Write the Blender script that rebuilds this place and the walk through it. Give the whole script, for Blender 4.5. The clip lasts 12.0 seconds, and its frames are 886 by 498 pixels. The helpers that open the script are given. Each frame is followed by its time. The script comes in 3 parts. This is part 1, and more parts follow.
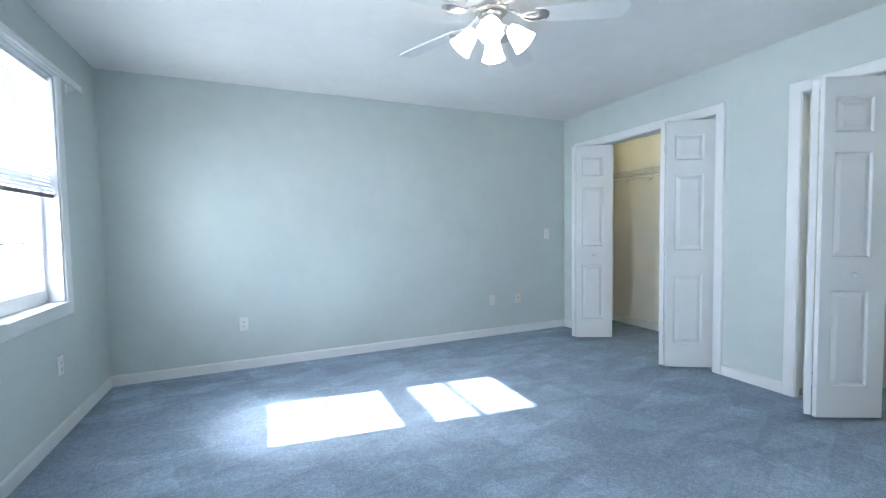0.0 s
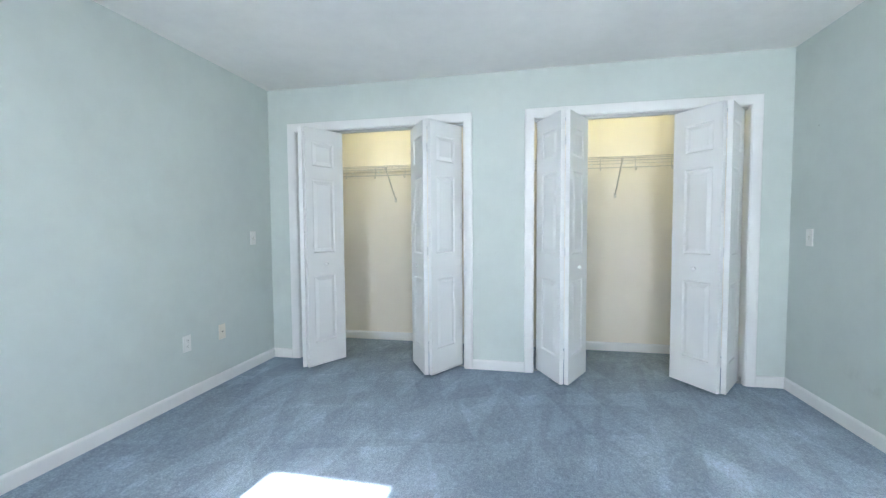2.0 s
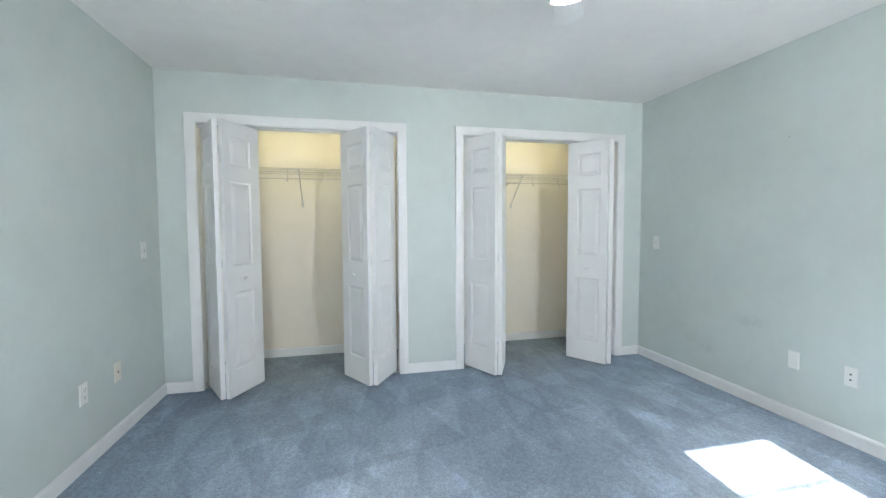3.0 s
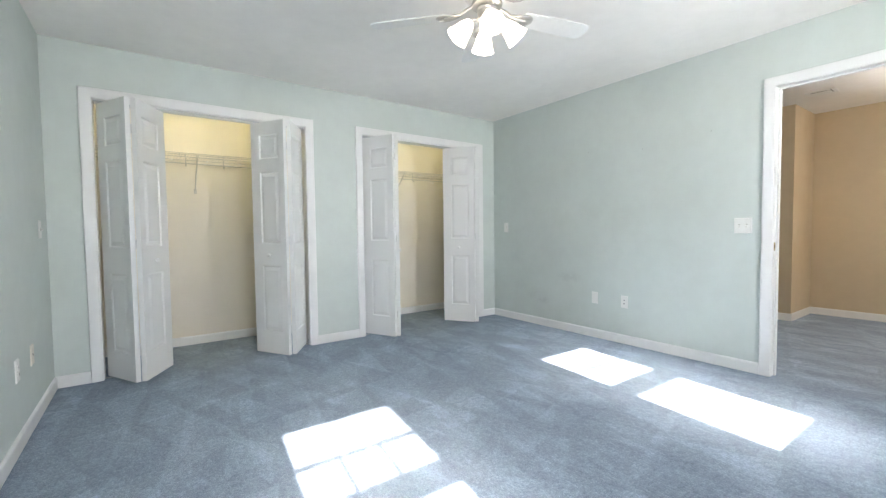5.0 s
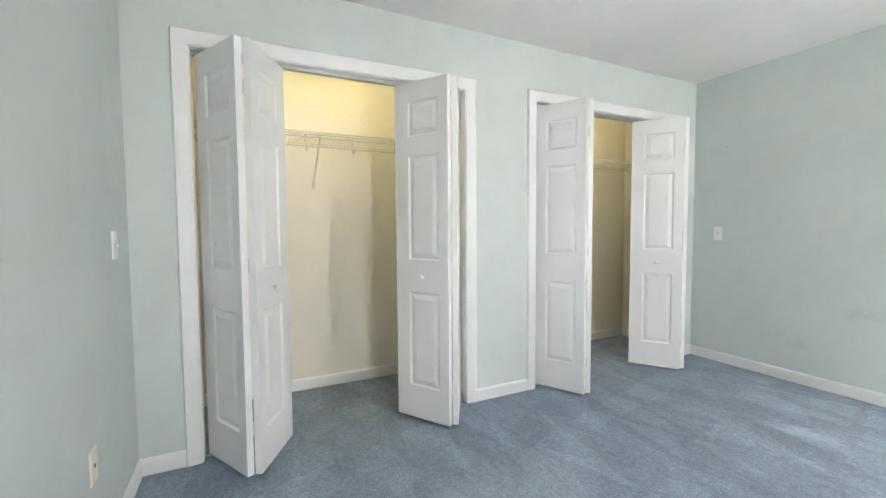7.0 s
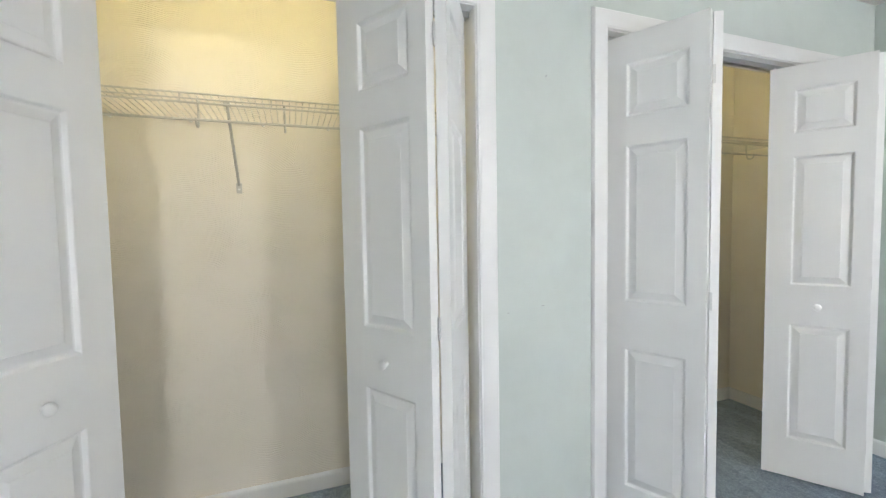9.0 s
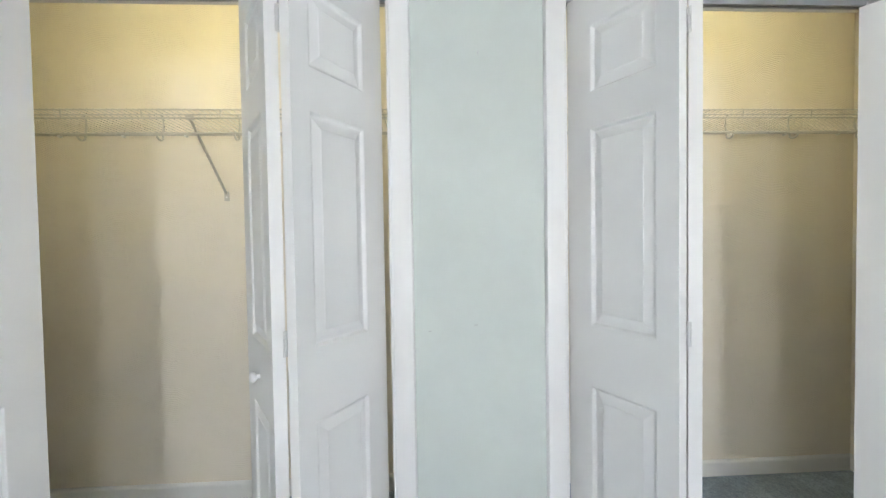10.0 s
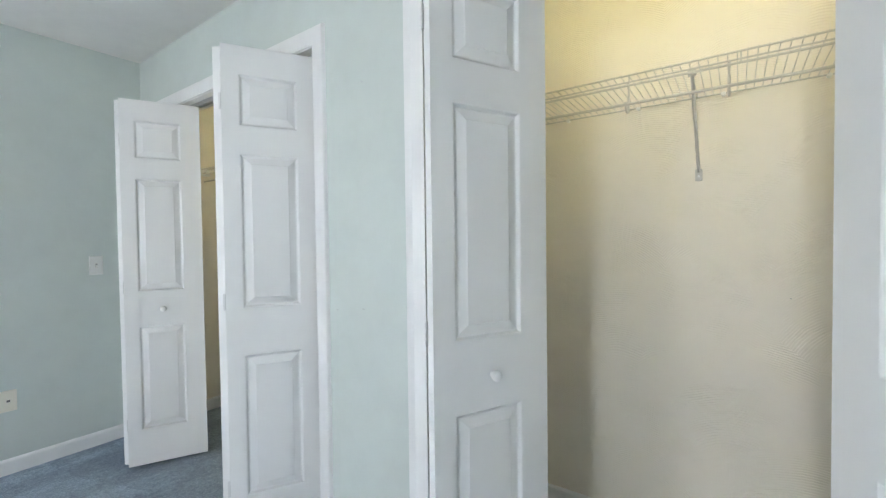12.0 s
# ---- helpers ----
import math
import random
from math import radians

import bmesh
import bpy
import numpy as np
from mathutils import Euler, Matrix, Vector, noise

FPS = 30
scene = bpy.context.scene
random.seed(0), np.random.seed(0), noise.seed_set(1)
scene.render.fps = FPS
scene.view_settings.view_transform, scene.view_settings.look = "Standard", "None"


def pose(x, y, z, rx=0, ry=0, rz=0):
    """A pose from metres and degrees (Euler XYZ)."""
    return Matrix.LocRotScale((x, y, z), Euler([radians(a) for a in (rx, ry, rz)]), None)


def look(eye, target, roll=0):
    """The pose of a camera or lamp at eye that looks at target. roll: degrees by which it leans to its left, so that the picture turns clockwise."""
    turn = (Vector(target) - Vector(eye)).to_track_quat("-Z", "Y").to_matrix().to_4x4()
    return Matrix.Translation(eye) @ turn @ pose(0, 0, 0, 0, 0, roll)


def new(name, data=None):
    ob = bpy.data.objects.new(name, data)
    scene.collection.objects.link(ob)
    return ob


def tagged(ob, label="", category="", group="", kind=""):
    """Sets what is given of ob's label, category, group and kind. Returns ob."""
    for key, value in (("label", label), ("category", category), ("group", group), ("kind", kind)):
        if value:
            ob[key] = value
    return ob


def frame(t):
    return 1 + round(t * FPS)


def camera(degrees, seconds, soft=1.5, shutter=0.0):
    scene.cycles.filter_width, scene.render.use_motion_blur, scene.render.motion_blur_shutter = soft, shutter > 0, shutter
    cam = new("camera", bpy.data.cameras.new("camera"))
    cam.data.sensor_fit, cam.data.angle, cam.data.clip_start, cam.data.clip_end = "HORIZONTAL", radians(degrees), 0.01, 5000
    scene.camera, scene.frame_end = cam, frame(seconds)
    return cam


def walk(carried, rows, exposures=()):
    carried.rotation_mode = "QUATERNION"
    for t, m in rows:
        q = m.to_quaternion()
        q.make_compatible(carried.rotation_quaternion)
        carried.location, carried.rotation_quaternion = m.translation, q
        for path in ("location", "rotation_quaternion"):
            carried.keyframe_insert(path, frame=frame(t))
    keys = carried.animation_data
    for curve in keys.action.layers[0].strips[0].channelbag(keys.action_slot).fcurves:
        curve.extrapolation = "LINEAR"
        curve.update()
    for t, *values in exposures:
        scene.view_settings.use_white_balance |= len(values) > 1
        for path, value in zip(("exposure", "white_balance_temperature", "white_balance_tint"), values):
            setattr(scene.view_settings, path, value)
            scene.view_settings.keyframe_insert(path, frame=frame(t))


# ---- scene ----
cam = camera(93.6, 12.0, soft=1.3)
PATH = [
    (0, (0.093, 0.171, 1.189), (0.892, 2.002, 1.093), -0.9),
    (0.5, (0.194, 0.525, 1.129), (1.366, 2.143, 1.042), -0.7),
    (1, (0.181, 0.929, 1.117), (1.721, 2.203, 1.033), -0.4),
    (1.5, (0.084, 1.329, 1.141), (1.879, 2.207, 1.047), -0.4),
    (2, (-0.026, 1.805, 1.187), (1.929, 2.215, 1.087), -0.4),
    (2.5, (-0.096, 2.302, 1.238), (1.901, 2.264, 1.141), -0.4),
    (3, (-0.112, 2.785, 1.265), (1.833, 2.33, 1.158), -0.3),
    (3.5, (-0.166, 3.218, 1.228), (1.669, 2.428, 1.13), -0.4),
    (3.7, (-0.219, 3.349, 1.219), (1.564, 2.448, 1.121), -0.5),
    (5.3, (-0.539, 3.635, 1.043), (1.085, 2.47, 0.957), -0.7),
    (5.5, (-0.489, 3.671, 1.03), (1.15, 2.529, 0.935), -0.6),
    (6, (-0.14, 3.689, 1.023), (1.613, 2.733, 0.919), -0.5),
    (6.5, (0.42, 3.693, 1.098), (2.216, 2.818, 0.988), -0.5),
    (7, (1.033, 3.697, 1.18), (2.821, 2.809, 1.074), -0.4),
    (7.2, (1.239, 3.679, 1.214), (3.013, 2.763, 1.102), -0.4),
    (8.8, (2.031, 3.083, 1.276), (3.868, 2.296, 1.189), -0.8),
    (9, (2.057, 2.975, 1.292), (3.933, 2.289, 1.188), -1.0),
    (9.5, (2.093, 2.629, 1.255), (4.058, 2.259, 1.211), -0.7),
    (10, (2.087, 2.247, 1.268), (4.083, 2.145, 1.214), -0.9),
    (10.5, (2.135, 1.912, 1.282), (4.126, 2.089, 1.204), -0.6),
    (11, (2.181, 1.54, 1.281), (4.11, 2.062, 1.209), -0.9),
    (11.5, (2.259, 1.231, 1.277), (4.037, 2.146, 1.215), -0.8),
    (12, (2.284, 0.905, 1.251), (3.918, 2.058, 1.204), -0.7),
]
EXPOSURES = (
    (0.0, 2.64, 5600, 11), (0.5, 2.59, 5650, 11), (1.0, 2.64, 5780, 11), (1.5, 2.58, 5880, 11), (2.0, 2.90, 5970, 11), (2.5, 2.99, 6080, 11),
    (3.0, 2.77, 6280, 12), (3.5, 3.02, 6400, 13), (5.5, 2.71, 6720, 14), (6.5, 2.83, 6830, 14), (7.0, 2.96, 6900, 15),
    (9.0, 2.79, 6720, 15), (10.0, 2.80, 6620, 15), (12.0, 2.75, 6330, 13),
)
ANGLES = (62.3, 59.3, 63.8, 56.6)
HOOKS_SOUTH = (0.335, 0.64, 0.925, 1.21, 1.51)
walk(cam, [(t, look(eye, target, roll)) for t, eye, target, roll in PATH], EXPOSURES)

# ---- world and light ----
SUN_TAN = 0.73                      # tangent of the sun's height
SUN_WAY = Vector((1.0, -0.115, -SUN_TAN)).normalized()
SUN_HEIGHT = math.atan(SUN_TAN)
world = bpy.data.worlds.new("world")
scene.world = world
world.use_nodes = True
sky = world.node_tree.nodes.new("ShaderNodeTexSky")
sky.sky_type = "NISHITA"
sky.sun_disc = False
sky.dust_density = 0.2
sky.sun_elevation = SUN_HEIGHT
sky.sun_rotation = radians(-83)
world.node_tree.links.new(sky.outputs["Color"], world.node_tree.nodes["Background"].inputs["Color"])
world.node_tree.nodes["Background"].inputs["Strength"].default_value = 0.06


def lamp(name, kind, matrix, energy, color=(1, 1, 1), **more):
    data = bpy.data.lights.new(name, kind)
    data.energy, data.color = energy, color
    if "angle" in more:
        data.angle = more["angle"]
    if "size" in more:
        data.shape, data.size, data.size_y = "RECTANGLE", more["size"][0], more["size"][1]
        data.spread = radians(160)
    if "radius" in more:
        data.shadow_soft_size = more["radius"]
    ob = new(name, data)
    ob.matrix_world = matrix
    return ob


SKY_WATTS, SHADE_GLOW, BULB_GLOW, HALL_GLOW = 5.2, 0.75, 2.7, 14.0
lamp("sun", "SUN", look((-8, 1, 6), Vector((-8, 1, 6)) + SUN_WAY), 5.0, (1.0, 0.96, 0.9), angle=radians(0.5))
WINDOWS = ((3.062, 0.0), (1.014, 0.03))   # the two windows: middle along the west wall, how much higher it sits
for wy, up in WINDOWS:
    lamp("window_daylight", "AREA", look((-1.33, wy, 1.45 + up), (0, wy, 1.83 + up)), SKY_WATTS, (0.93, 0.965, 1.0), size=(0.72, 1.22))

# ---- plan ----
X_WEST, X_EAST, Y_SOUTH, Y_NORTH, TOP = -1.02, 3.41, -0.02, 4.145, 2.44
X_BACK, X_INNER = 4.165, 3.52        # closet back wall; closet side of the east wall
CLOSETS = ((2.349, 3.876), (0.248, 1.775))
HEAD = 2.057                        # closet head jamb
DOOR = (-0.30, 0.512, 2.05)         # the way to the hall
JAMB = 0.018


# ---- materials ----
def nodes_of(name):
    m = bpy.data.materials.new(name)
    m.use_nodes = True
    t = m.node_tree
    return m, t, t.nodes["Principled BSDF"]


def node(t, kind, **values):
    n = t.nodes.new(kind)
    for k, v in values.items():
        n.inputs[k.replace("_", " ")].default_value = v
    return n


def coords(t, scale=(1, 1, 1), turn=(0, 0, 0)):
    geo = t.nodes.new("ShaderNodeNewGeometry")
    m = t.nodes.new("ShaderNodeMapping")
    m.inputs["Scale"].default_value = scale
    m.inputs["Rotation"].default_value = turn
    t.links.new(geo.outputs["Position"], m.inputs["Vector"])
    return m.outputs["Vector"]


def ramp(t, source, stops):
    r = t.nodes.new("ShaderNodeValToRGB")
    e = r.color_ramp.elements
    while len(e) < len(stops):
        e.new(0.5)
    for el, (p, c) in zip(e, stops):
        el.position, el.color = p, (*c, 1)
    t.links.new(source, r.inputs["Fac"])
    return r.outputs["Color"]


def mixed(t, kind, fac, a, b):
    n = t.nodes.new("ShaderNodeMix")
    n.data_type, n.blend_type = "RGBA", kind
    for socket, v in ((n.inputs["Factor"], fac), (n.inputs["A"], a), (n.inputs["B"], b)):
        if isinstance(v, bpy.types.NodeSocket):
            t.links.new(v, socket)
        elif isinstance(v, (int, float)):
            socket.default_value = v
        else:
            socket.default_value = (*v, 1)
    return [o for o in n.outputs if o.type == "RGBA"][0]


def bumped(t, bsdf, height, strength, distance):
    b = node(t, "ShaderNodeBump", Strength=strength, Distance=distance)
    t.links.new(height, b.inputs["Height"])
    t.links.new(b.outputs["Normal"], bsdf.inputs["Normal"])


def noise_of(t, vec, scale, detail=3.0, rough=0.5):
    n = node(t, "ShaderNodeTexNoise", Scale=scale, Detail=detail, Roughness=rough)
    t.links.new(vec, n.inputs["Vector"])
    return n.outputs["Fac"]


def paint(name, color, rough=0.6, stain=0.05, orange=0.12, orange_size=260.0, rubs=()):
    """Rolled wall paint: faint cloudy wear, roller stipple; rubs are grey hand marks (place, size, depth)."""
    m, t, b = nodes_of(name)
    v = coords(t)
    big = ramp(t, noise_of(t, v, 1.3, 4.0, 0.6), ((0.3, [c * (1 - stain) for c in color]), (0.7, [min(1, c * (1 + stain * 0.6)) for c in color])))
    small = ramp(t, noise_of(t, v, 9.0, 5.0, 0.65), ((0.25, (0.965,) * 3), (0.6, (1, 1, 1))))
    shade = mixed(t, "MULTIPLY", 1.0, big, small)
    for (px, py, pz), (sx, sz), deep in rubs:
        spot = t.nodes.new("ShaderNodeMapping")
        spot.inputs["Location"].default_value = (-px / sx, 0, -pz / sz)
        spot.inputs["Scale"].default_value = (1 / sx, 0, 1 / sz)
        t.links.new(v, spot.inputs["Vector"])
        ball = t.nodes.new("ShaderNodeTexGradient")
        ball.gradient_type = "SPHERICAL"
        t.links.new(spot.outputs["Vector"], ball.inputs["Vector"])
        rub = mixed(t, "MULTIPLY", 1.0, ramp(t, ball.outputs["Fac"], ((0.0, (0, 0, 0)), (0.75, (1, 1, 1)))), ramp(t, noise_of(t, v, 22.0, 4.0, 0.65), ((0.36, (0, 0, 0)), (0.62, (1, 1, 1)))))
        shade = mixed(t, "MULTIPLY", 1.0, shade, ramp(t, rub, ((0.0, (1, 1, 1)), (1.0, (1 - deep, 1 - deep, 1 - deep)))))
    t.links.new(shade, b.inputs["Base Color"])
    r = ramp(t, noise_of(t, v, 5.0), ((0.3, (rough - 0.06,) * 3), (0.7, (rough + 0.06,) * 3)))
    t.links.new(r, b.inputs["Roughness"])
    b.inputs["Specular IOR Level"].default_value = 0.35
    bumped(t, b, noise_of(t, v, orange_size, 2.0), orange, 0.002)
    return m


def combed_plaster(name, color):
    """Cream paint over plaster combed in overlapping shallow fans of fine arcs."""
    m, t, b = nodes_of(name)
    v = coords(t)

    def vec(kind, x, y):
        n = t.nodes.new("ShaderNodeVectorMath")
        n.operation = kind
        for i, q in enumerate((x, y)):
            if isinstance(q, tuple):
                n.inputs[i].default_value = q
            else:
                t.links.new(q, n.inputs[i])
        return n

    def num(kind, x, y):
        n = t.nodes.new("ShaderNodeMath")
        n.operation = kind
        for i, q in enumerate((x, y)):
            if isinstance(q, float):
                n.inputs[i].default_value = q
            else:
                t.links.new(q, n.inputs[i])
        return n.outputs[0]
    # each cell is one turn of the comb; its pivot hangs below the cell
    cell = node(t, "ShaderNodeTexVoronoi", Scale=2.7, Randomness=0.9)
    t.links.new(v, cell.inputs["Vector"])
    wobble = node(t, "ShaderNodeTexNoise", Scale=7.0, Detail=3.0)
    t.links.new(v, wobble.inputs["Vector"])
    bent = vec("ADD", v, vec("MULTIPLY", wobble.outputs["Color"], (0.02, 0.02, 0.02)).outputs["Vector"]).outputs["Vector"]
    arm = vec("ADD", vec("SUBTRACT", bent, cell.outputs["Position"]).outputs["Vector"], (0.0, 0.0, 0.33))
    reach = vec("LENGTH", arm.outputs["Vector"], (0.0, 0.0, 0.0)).outputs["Value"]
    sine = num("SINE", num("MULTIPLY", reach, 760.0), 0.0)
    broken = ramp(t, noise_of(t, v, 5.0, 4.0, 0.7), ((0.44, (0, 0, 0)), (0.66, (1, 1, 1))))
    ridges = num("MULTIPLY", sine, broken)
    height = num("ADD", num("MULTIPLY", noise_of(t, v, 60.0, 5.0, 0.65), 0.5), ridges)
    big = ramp(t, noise_of(t, v, 1.8, 4.0, 0.6), ((0.3, [c * 0.95 for c in color]), (0.7, color)))
    t.links.new(big, b.inputs["Base Color"])
    b.inputs["Roughness"].default_value = 0.62
    b.inputs["Specular IOR Level"].default_value = 0.3
    bumped(t, b, height, 0.4, 0.0020)
    return m


def carpet():
    """Cut-pile carpet with fine tufts and the marks of a vacuum cleaner."""
    m, t, b = nodes_of("carpet_pile")
    v = coords(t)
    tuft = noise_of(t, v, 240.0, 3.0, 0.7)
    clump = noise_of(t, v, 38.0, 4.0, 0.65)
    warp = node(t, "ShaderNodeTexNoise", Scale=2.6, Detail=3.0)
    t.links.new(v, warp.inputs["Vector"])

    def swept(scale, turn, bend):
        add = t.nodes.new("ShaderNodeVectorMath")
        add.operation = "MULTIPLY_ADD"
        t.links.new(warp.outputs["Color"], add.inputs[0])
        add.inputs[1].default_value = (bend * 1.5, bend * 1.5, 0)
        t.links.new(coords(t, scale, (0, 0, radians(turn))), add.inputs[2])
        cell = node(t, "ShaderNodeTexVoronoi", Scale=1.0, Randomness=1.0)
        cell.feature = "SMOOTH_F1"
        cell.inputs["Smoothness"].default_value = 0.22
        t.links.new(add.outputs["Vector"], cell.inputs["Vector"])
        return cell.outputs["Color"]
    base = ramp(t, noise_of(t, v, 2.2, 5.0, 0.6), ((0.32, CARPET_DARK), (0.5, CARPET_MID), (0.68, CARPET_LIGHT)))
    base = mixed(t, "MULTIPLY", 1.0, base, ramp(t, swept((1.9, 3.6, 1), -20, 0.35), ((0.15, (0.945, 0.948, 0.95)), (0.5, (0.99, 0.99, 0.99)), (0.85, (1.06, 1.058, 1.055)))))
    # long triangular strokes, light against the nap, where the last passes ended
    def math_of(kind, x, y=0.0):
        n = t.nodes.new("ShaderNodeMath")
        n.operation = kind
        for i, q in enumerate((x, y)):
            if isinstance(q, float):
                n.inputs[i].default_value = q
            else:
                t.links.new(q, n.inputs[i])
        return n.outputs[0]

    def strokes(long, wide, turn, shift, seed):
        add = t.nodes.new("ShaderNodeVectorMath")
        add.operation = "MULTIPLY_ADD"
        t.links.new(warp.outputs["Color"], add.inputs[0])
        add.inputs[1].default_value = (0.35, 0.22, 0)
        t.links.new(coords(t, (1 / long, 1 / wide, 1), (0, 0, radians(turn))), add.inputs[2])
        sep = t.nodes.new("ShaderNodeSeparateXYZ")
        t.links.new(add.outputs["Vector"], sep.inputs[0])
        u = math_of("ADD", sep.outputs["X"], seed)
        w = math_of("ADD", sep.outputs["Y"], math_of("MULTIPLY", math_of("FLOOR", u), shift))
        off = math_of("ABSOLUTE", math_of("SUBTRACT", math_of("FRACT", w), 0.5))
        inside = math_of("SUBTRACT", math_of("MULTIPLY", math_of("FRACT", u), 0.42), off)
        edge = ramp(t, math_of("ADD", inside, 0.5), ((0.475, (0, 0, 0)), (0.52, (1, 1, 1))))
        where = ramp(t, noise_of(t, coords(t, (1, 1, 1), (0, 0, radians(seed * 70))), 1.7, 2.0), ((0.40, (0.06, 0.06, 0.06)), (0.58, (1, 1, 1))))
        return mixed(t, "MULTIPLY", 1.0, edge, where)
    for long, wide, turn, shift, seed, light in ((0.60, 0.34, -9.0, 0.37, 0.2, 1.14), (0.46, 0.30, 172.0, 0.61, 1.6, 1.12), (0.52, 0.36, 40.0, 0.23, 2.9, 1.09)):
        base = mixed(t, "MULTIPLY", 1.0, base, ramp(t, strokes(long, wide, turn, shift, seed), ((0.0, (0.975, 0.975, 0.975)), (1.0, (light, light * 0.997, light * 0.993)))))
    base = mixed(t, "MULTIPLY", 1.0, base, ramp(t, noise_of(t, v, 13.0, 5.0, 0.75), ((0.34, (0.925, 0.928, 0.932)), (0.66, (1.07, 1.068, 1.065)))))
    base = mixed(t, "MULTIPLY", 1.0, base, ramp(t, clump, ((0.32, (0.80, 0.805, 0.815)), (0.68, (1.12, 1.115, 1.105)))))
    base = mixed(t, "MULTIPLY", 1.0, base, ramp(t, noise_of(t, v, 105.0, 2.0, 0.6), ((0.3, (0.74, 0.745, 0.755)), (0.7, (1.16, 1.155, 1.145)))))
    base = mixed(t, "MULTIPLY", 1.0, base, ramp(t, tuft, ((0.3, (0.66, 0.67, 0.7)), (0.65, (1.14, 1.13, 1.12)))))
    t.links.new(base, b.inputs["Base Color"])
    b.inputs["Roughness"].default_value = 0.95
    b.inputs["Specular IOR Level"].default_value = 0.04
    b.inputs["Sheen Weight"].default_value = 0.08
    b.inputs["Sheen Roughness"].default_value = 0.5
    h = mixed(t, "MIX", 0.35, tuft, clump)
    bumped(t, b, h, 0.7, 0.008)
    return m


def plain(name, color, rough=0.4, metal=0.0, vary=0.04, size=30.0, bump=0.03):
    m, t, b = nodes_of(name)
    v = coords(t)
    t.links.new(ramp(t, noise_of(t, v, size, 4.0), ((0.3, [c * (1 - vary) for c in color]), (0.7, color))), b.inputs["Base Color"])
    b.inputs["Roughness"].default_value = rough
    b.inputs["Metallic"].default_value = metal
    bumped(t, b, noise_of(t, v, size * 6, 3.0), bump, 0.001)
    return m


def door_paint():
    """White paint over pressed wood grain that runs up the leaf."""
    m, t, b = nodes_of("door_white_paint")
    v = coords(t, (90, 90, 3.0))
    grain = noise_of(t, v, 1.0, 4.0, 0.6)
    cloud = noise_of(t, coords(t), 3.0, 4.0)
    t.links.new(ramp(t, cloud, ((0.3, [c * 0.965 for c in WHITE]), (0.7, WHITE))), b.inputs["Base Color"])
    b.inputs["Roughness"].default_value = 0.42
    b.inputs["Specular IOR Level"].default_value = 0.4
    bumped(t, b, grain, 0.12, 0.0012)
    return m


def glowing(name, color, strength):
    m, t, b = nodes_of(name)
    b.inputs["Base Color"].default_value = (0.9, 0.9, 0.88, 1)
    b.inputs["Roughness"].default_value = 0.5
    b.inputs["Emission Color"].default_value = (*color, 1)
    b.inputs["Emission Strength"].default_value = strength
    return m


def window_glass():
    m, t, b = nodes_of("window_glass")
    b.inputs["Base Color"].default_value = (0.97, 0.99, 0.99, 1)
    b.inputs["Roughness"].default_value = 0.01
    b.inputs["Transmission Weight"].default_value = 1.0
    b.inputs["IOR"].default_value = 1.1
    return m


WHITE = (0.80, 0.80, 0.79)
SAGE = (0.600, 0.651, 0.618)
CARPET_DARK, CARPET_MID, CARPET_LIGHT = (0.297, 0.371, 0.466), (0.327, 0.404, 0.500), (0.357, 0.435, 0.531)
M_WALL = paint("sage_wall_paint", SAGE)
M_WALL_RUBBED = paint("sage_wall_paint_rubbed", SAGE, rubs=(((2.59, 0, 0.285), (0.09, 0.05), 0.16), ((2.25, 0, 0.575), (0.16, 0.06), 0.11), ((2.75, 0, 0.33), (0.14, 0.08), 0.07)))
M_CEIL = paint("ceiling_white", (0.86, 0.84, 0.80), 0.8, 0.05, 0.35, 90.0)
M_CREAM = combed_plaster("cream_combed_plaster", (0.85, 0.79, 0.69))
M_TAN = paint("tan_hall_paint", (0.58, 0.475, 0.325), 0.6, 0.05)
M_TRIM = plain("trim_white_gloss", WHITE, 0.35, 0.0, 0.04, 8.0, 0.02)
M_DOOR = door_paint()
M_CARPET = carpet()
M_PLATE = plain("plate_white_plastic", (0.80, 0.80, 0.77), 0.3)
M_IVORY = plain("plate_ivory_plastic", (0.78, 0.74, 0.64), 0.3)
M_WIRE = plain("vinyl_coated_wire", (0.60, 0.58, 0.535), 0.4)
# backlit shade of the blind's bottom rail, put into its colour
M_RAIL_BACKLIT = plain("backlit_rail_taupe", (0.16, 0.135, 0.14), 0.5)
M_STEEL = plain("zinc_steel", (0.55, 0.56, 0.58), 0.35, 0.9)
M_BRASS = plain("dull_brass", (0.45, 0.36, 0.2), 0.4, 0.9)
# near black that stands for the shade inside holes
M_HOLE_SHADE = plain("hole_shade_dark", (0.03, 0.03, 0.03), 0.6)
M_HINGE = plain("hinge_pale_metal", (0.68, 0.68, 0.67), 0.35, 0.35)
# dark grey that paints the shade in plate slots, jacks and switches
M_SLOT = plain("shadowed_slot", (0.13, 0.125, 0.12), 0.6)
M_SASH = plain("sash_white_vinyl", (0.78, 0.79, 0.80), 0.4)
M_SHADE = glowing("lit_frosted_glass", (1.0, 0.90, 0.74), SHADE_GLOW)
# glow of the added hall fill lamp
M_DOME = glowing("fill_dome_glow", (1.0, 0.96, 0.92), HALL_GLOW)
M_BULB = glowing("lit_bulb", (0.97, 0.92, 0.50), BULB_GLOW)
M_GLASS = window_glass()
M_FAN = plain("fan_white_enamel", (0.75, 0.75, 0.73), 0.35)
M_FANTRIM = plain("fan_brushed_nickel", (0.55, 0.54, 0.52), 0.3, 0.85)
M_GROUND = paint("outside_ground", (0.34, 0.36, 0.26), 0.9, 0.2)
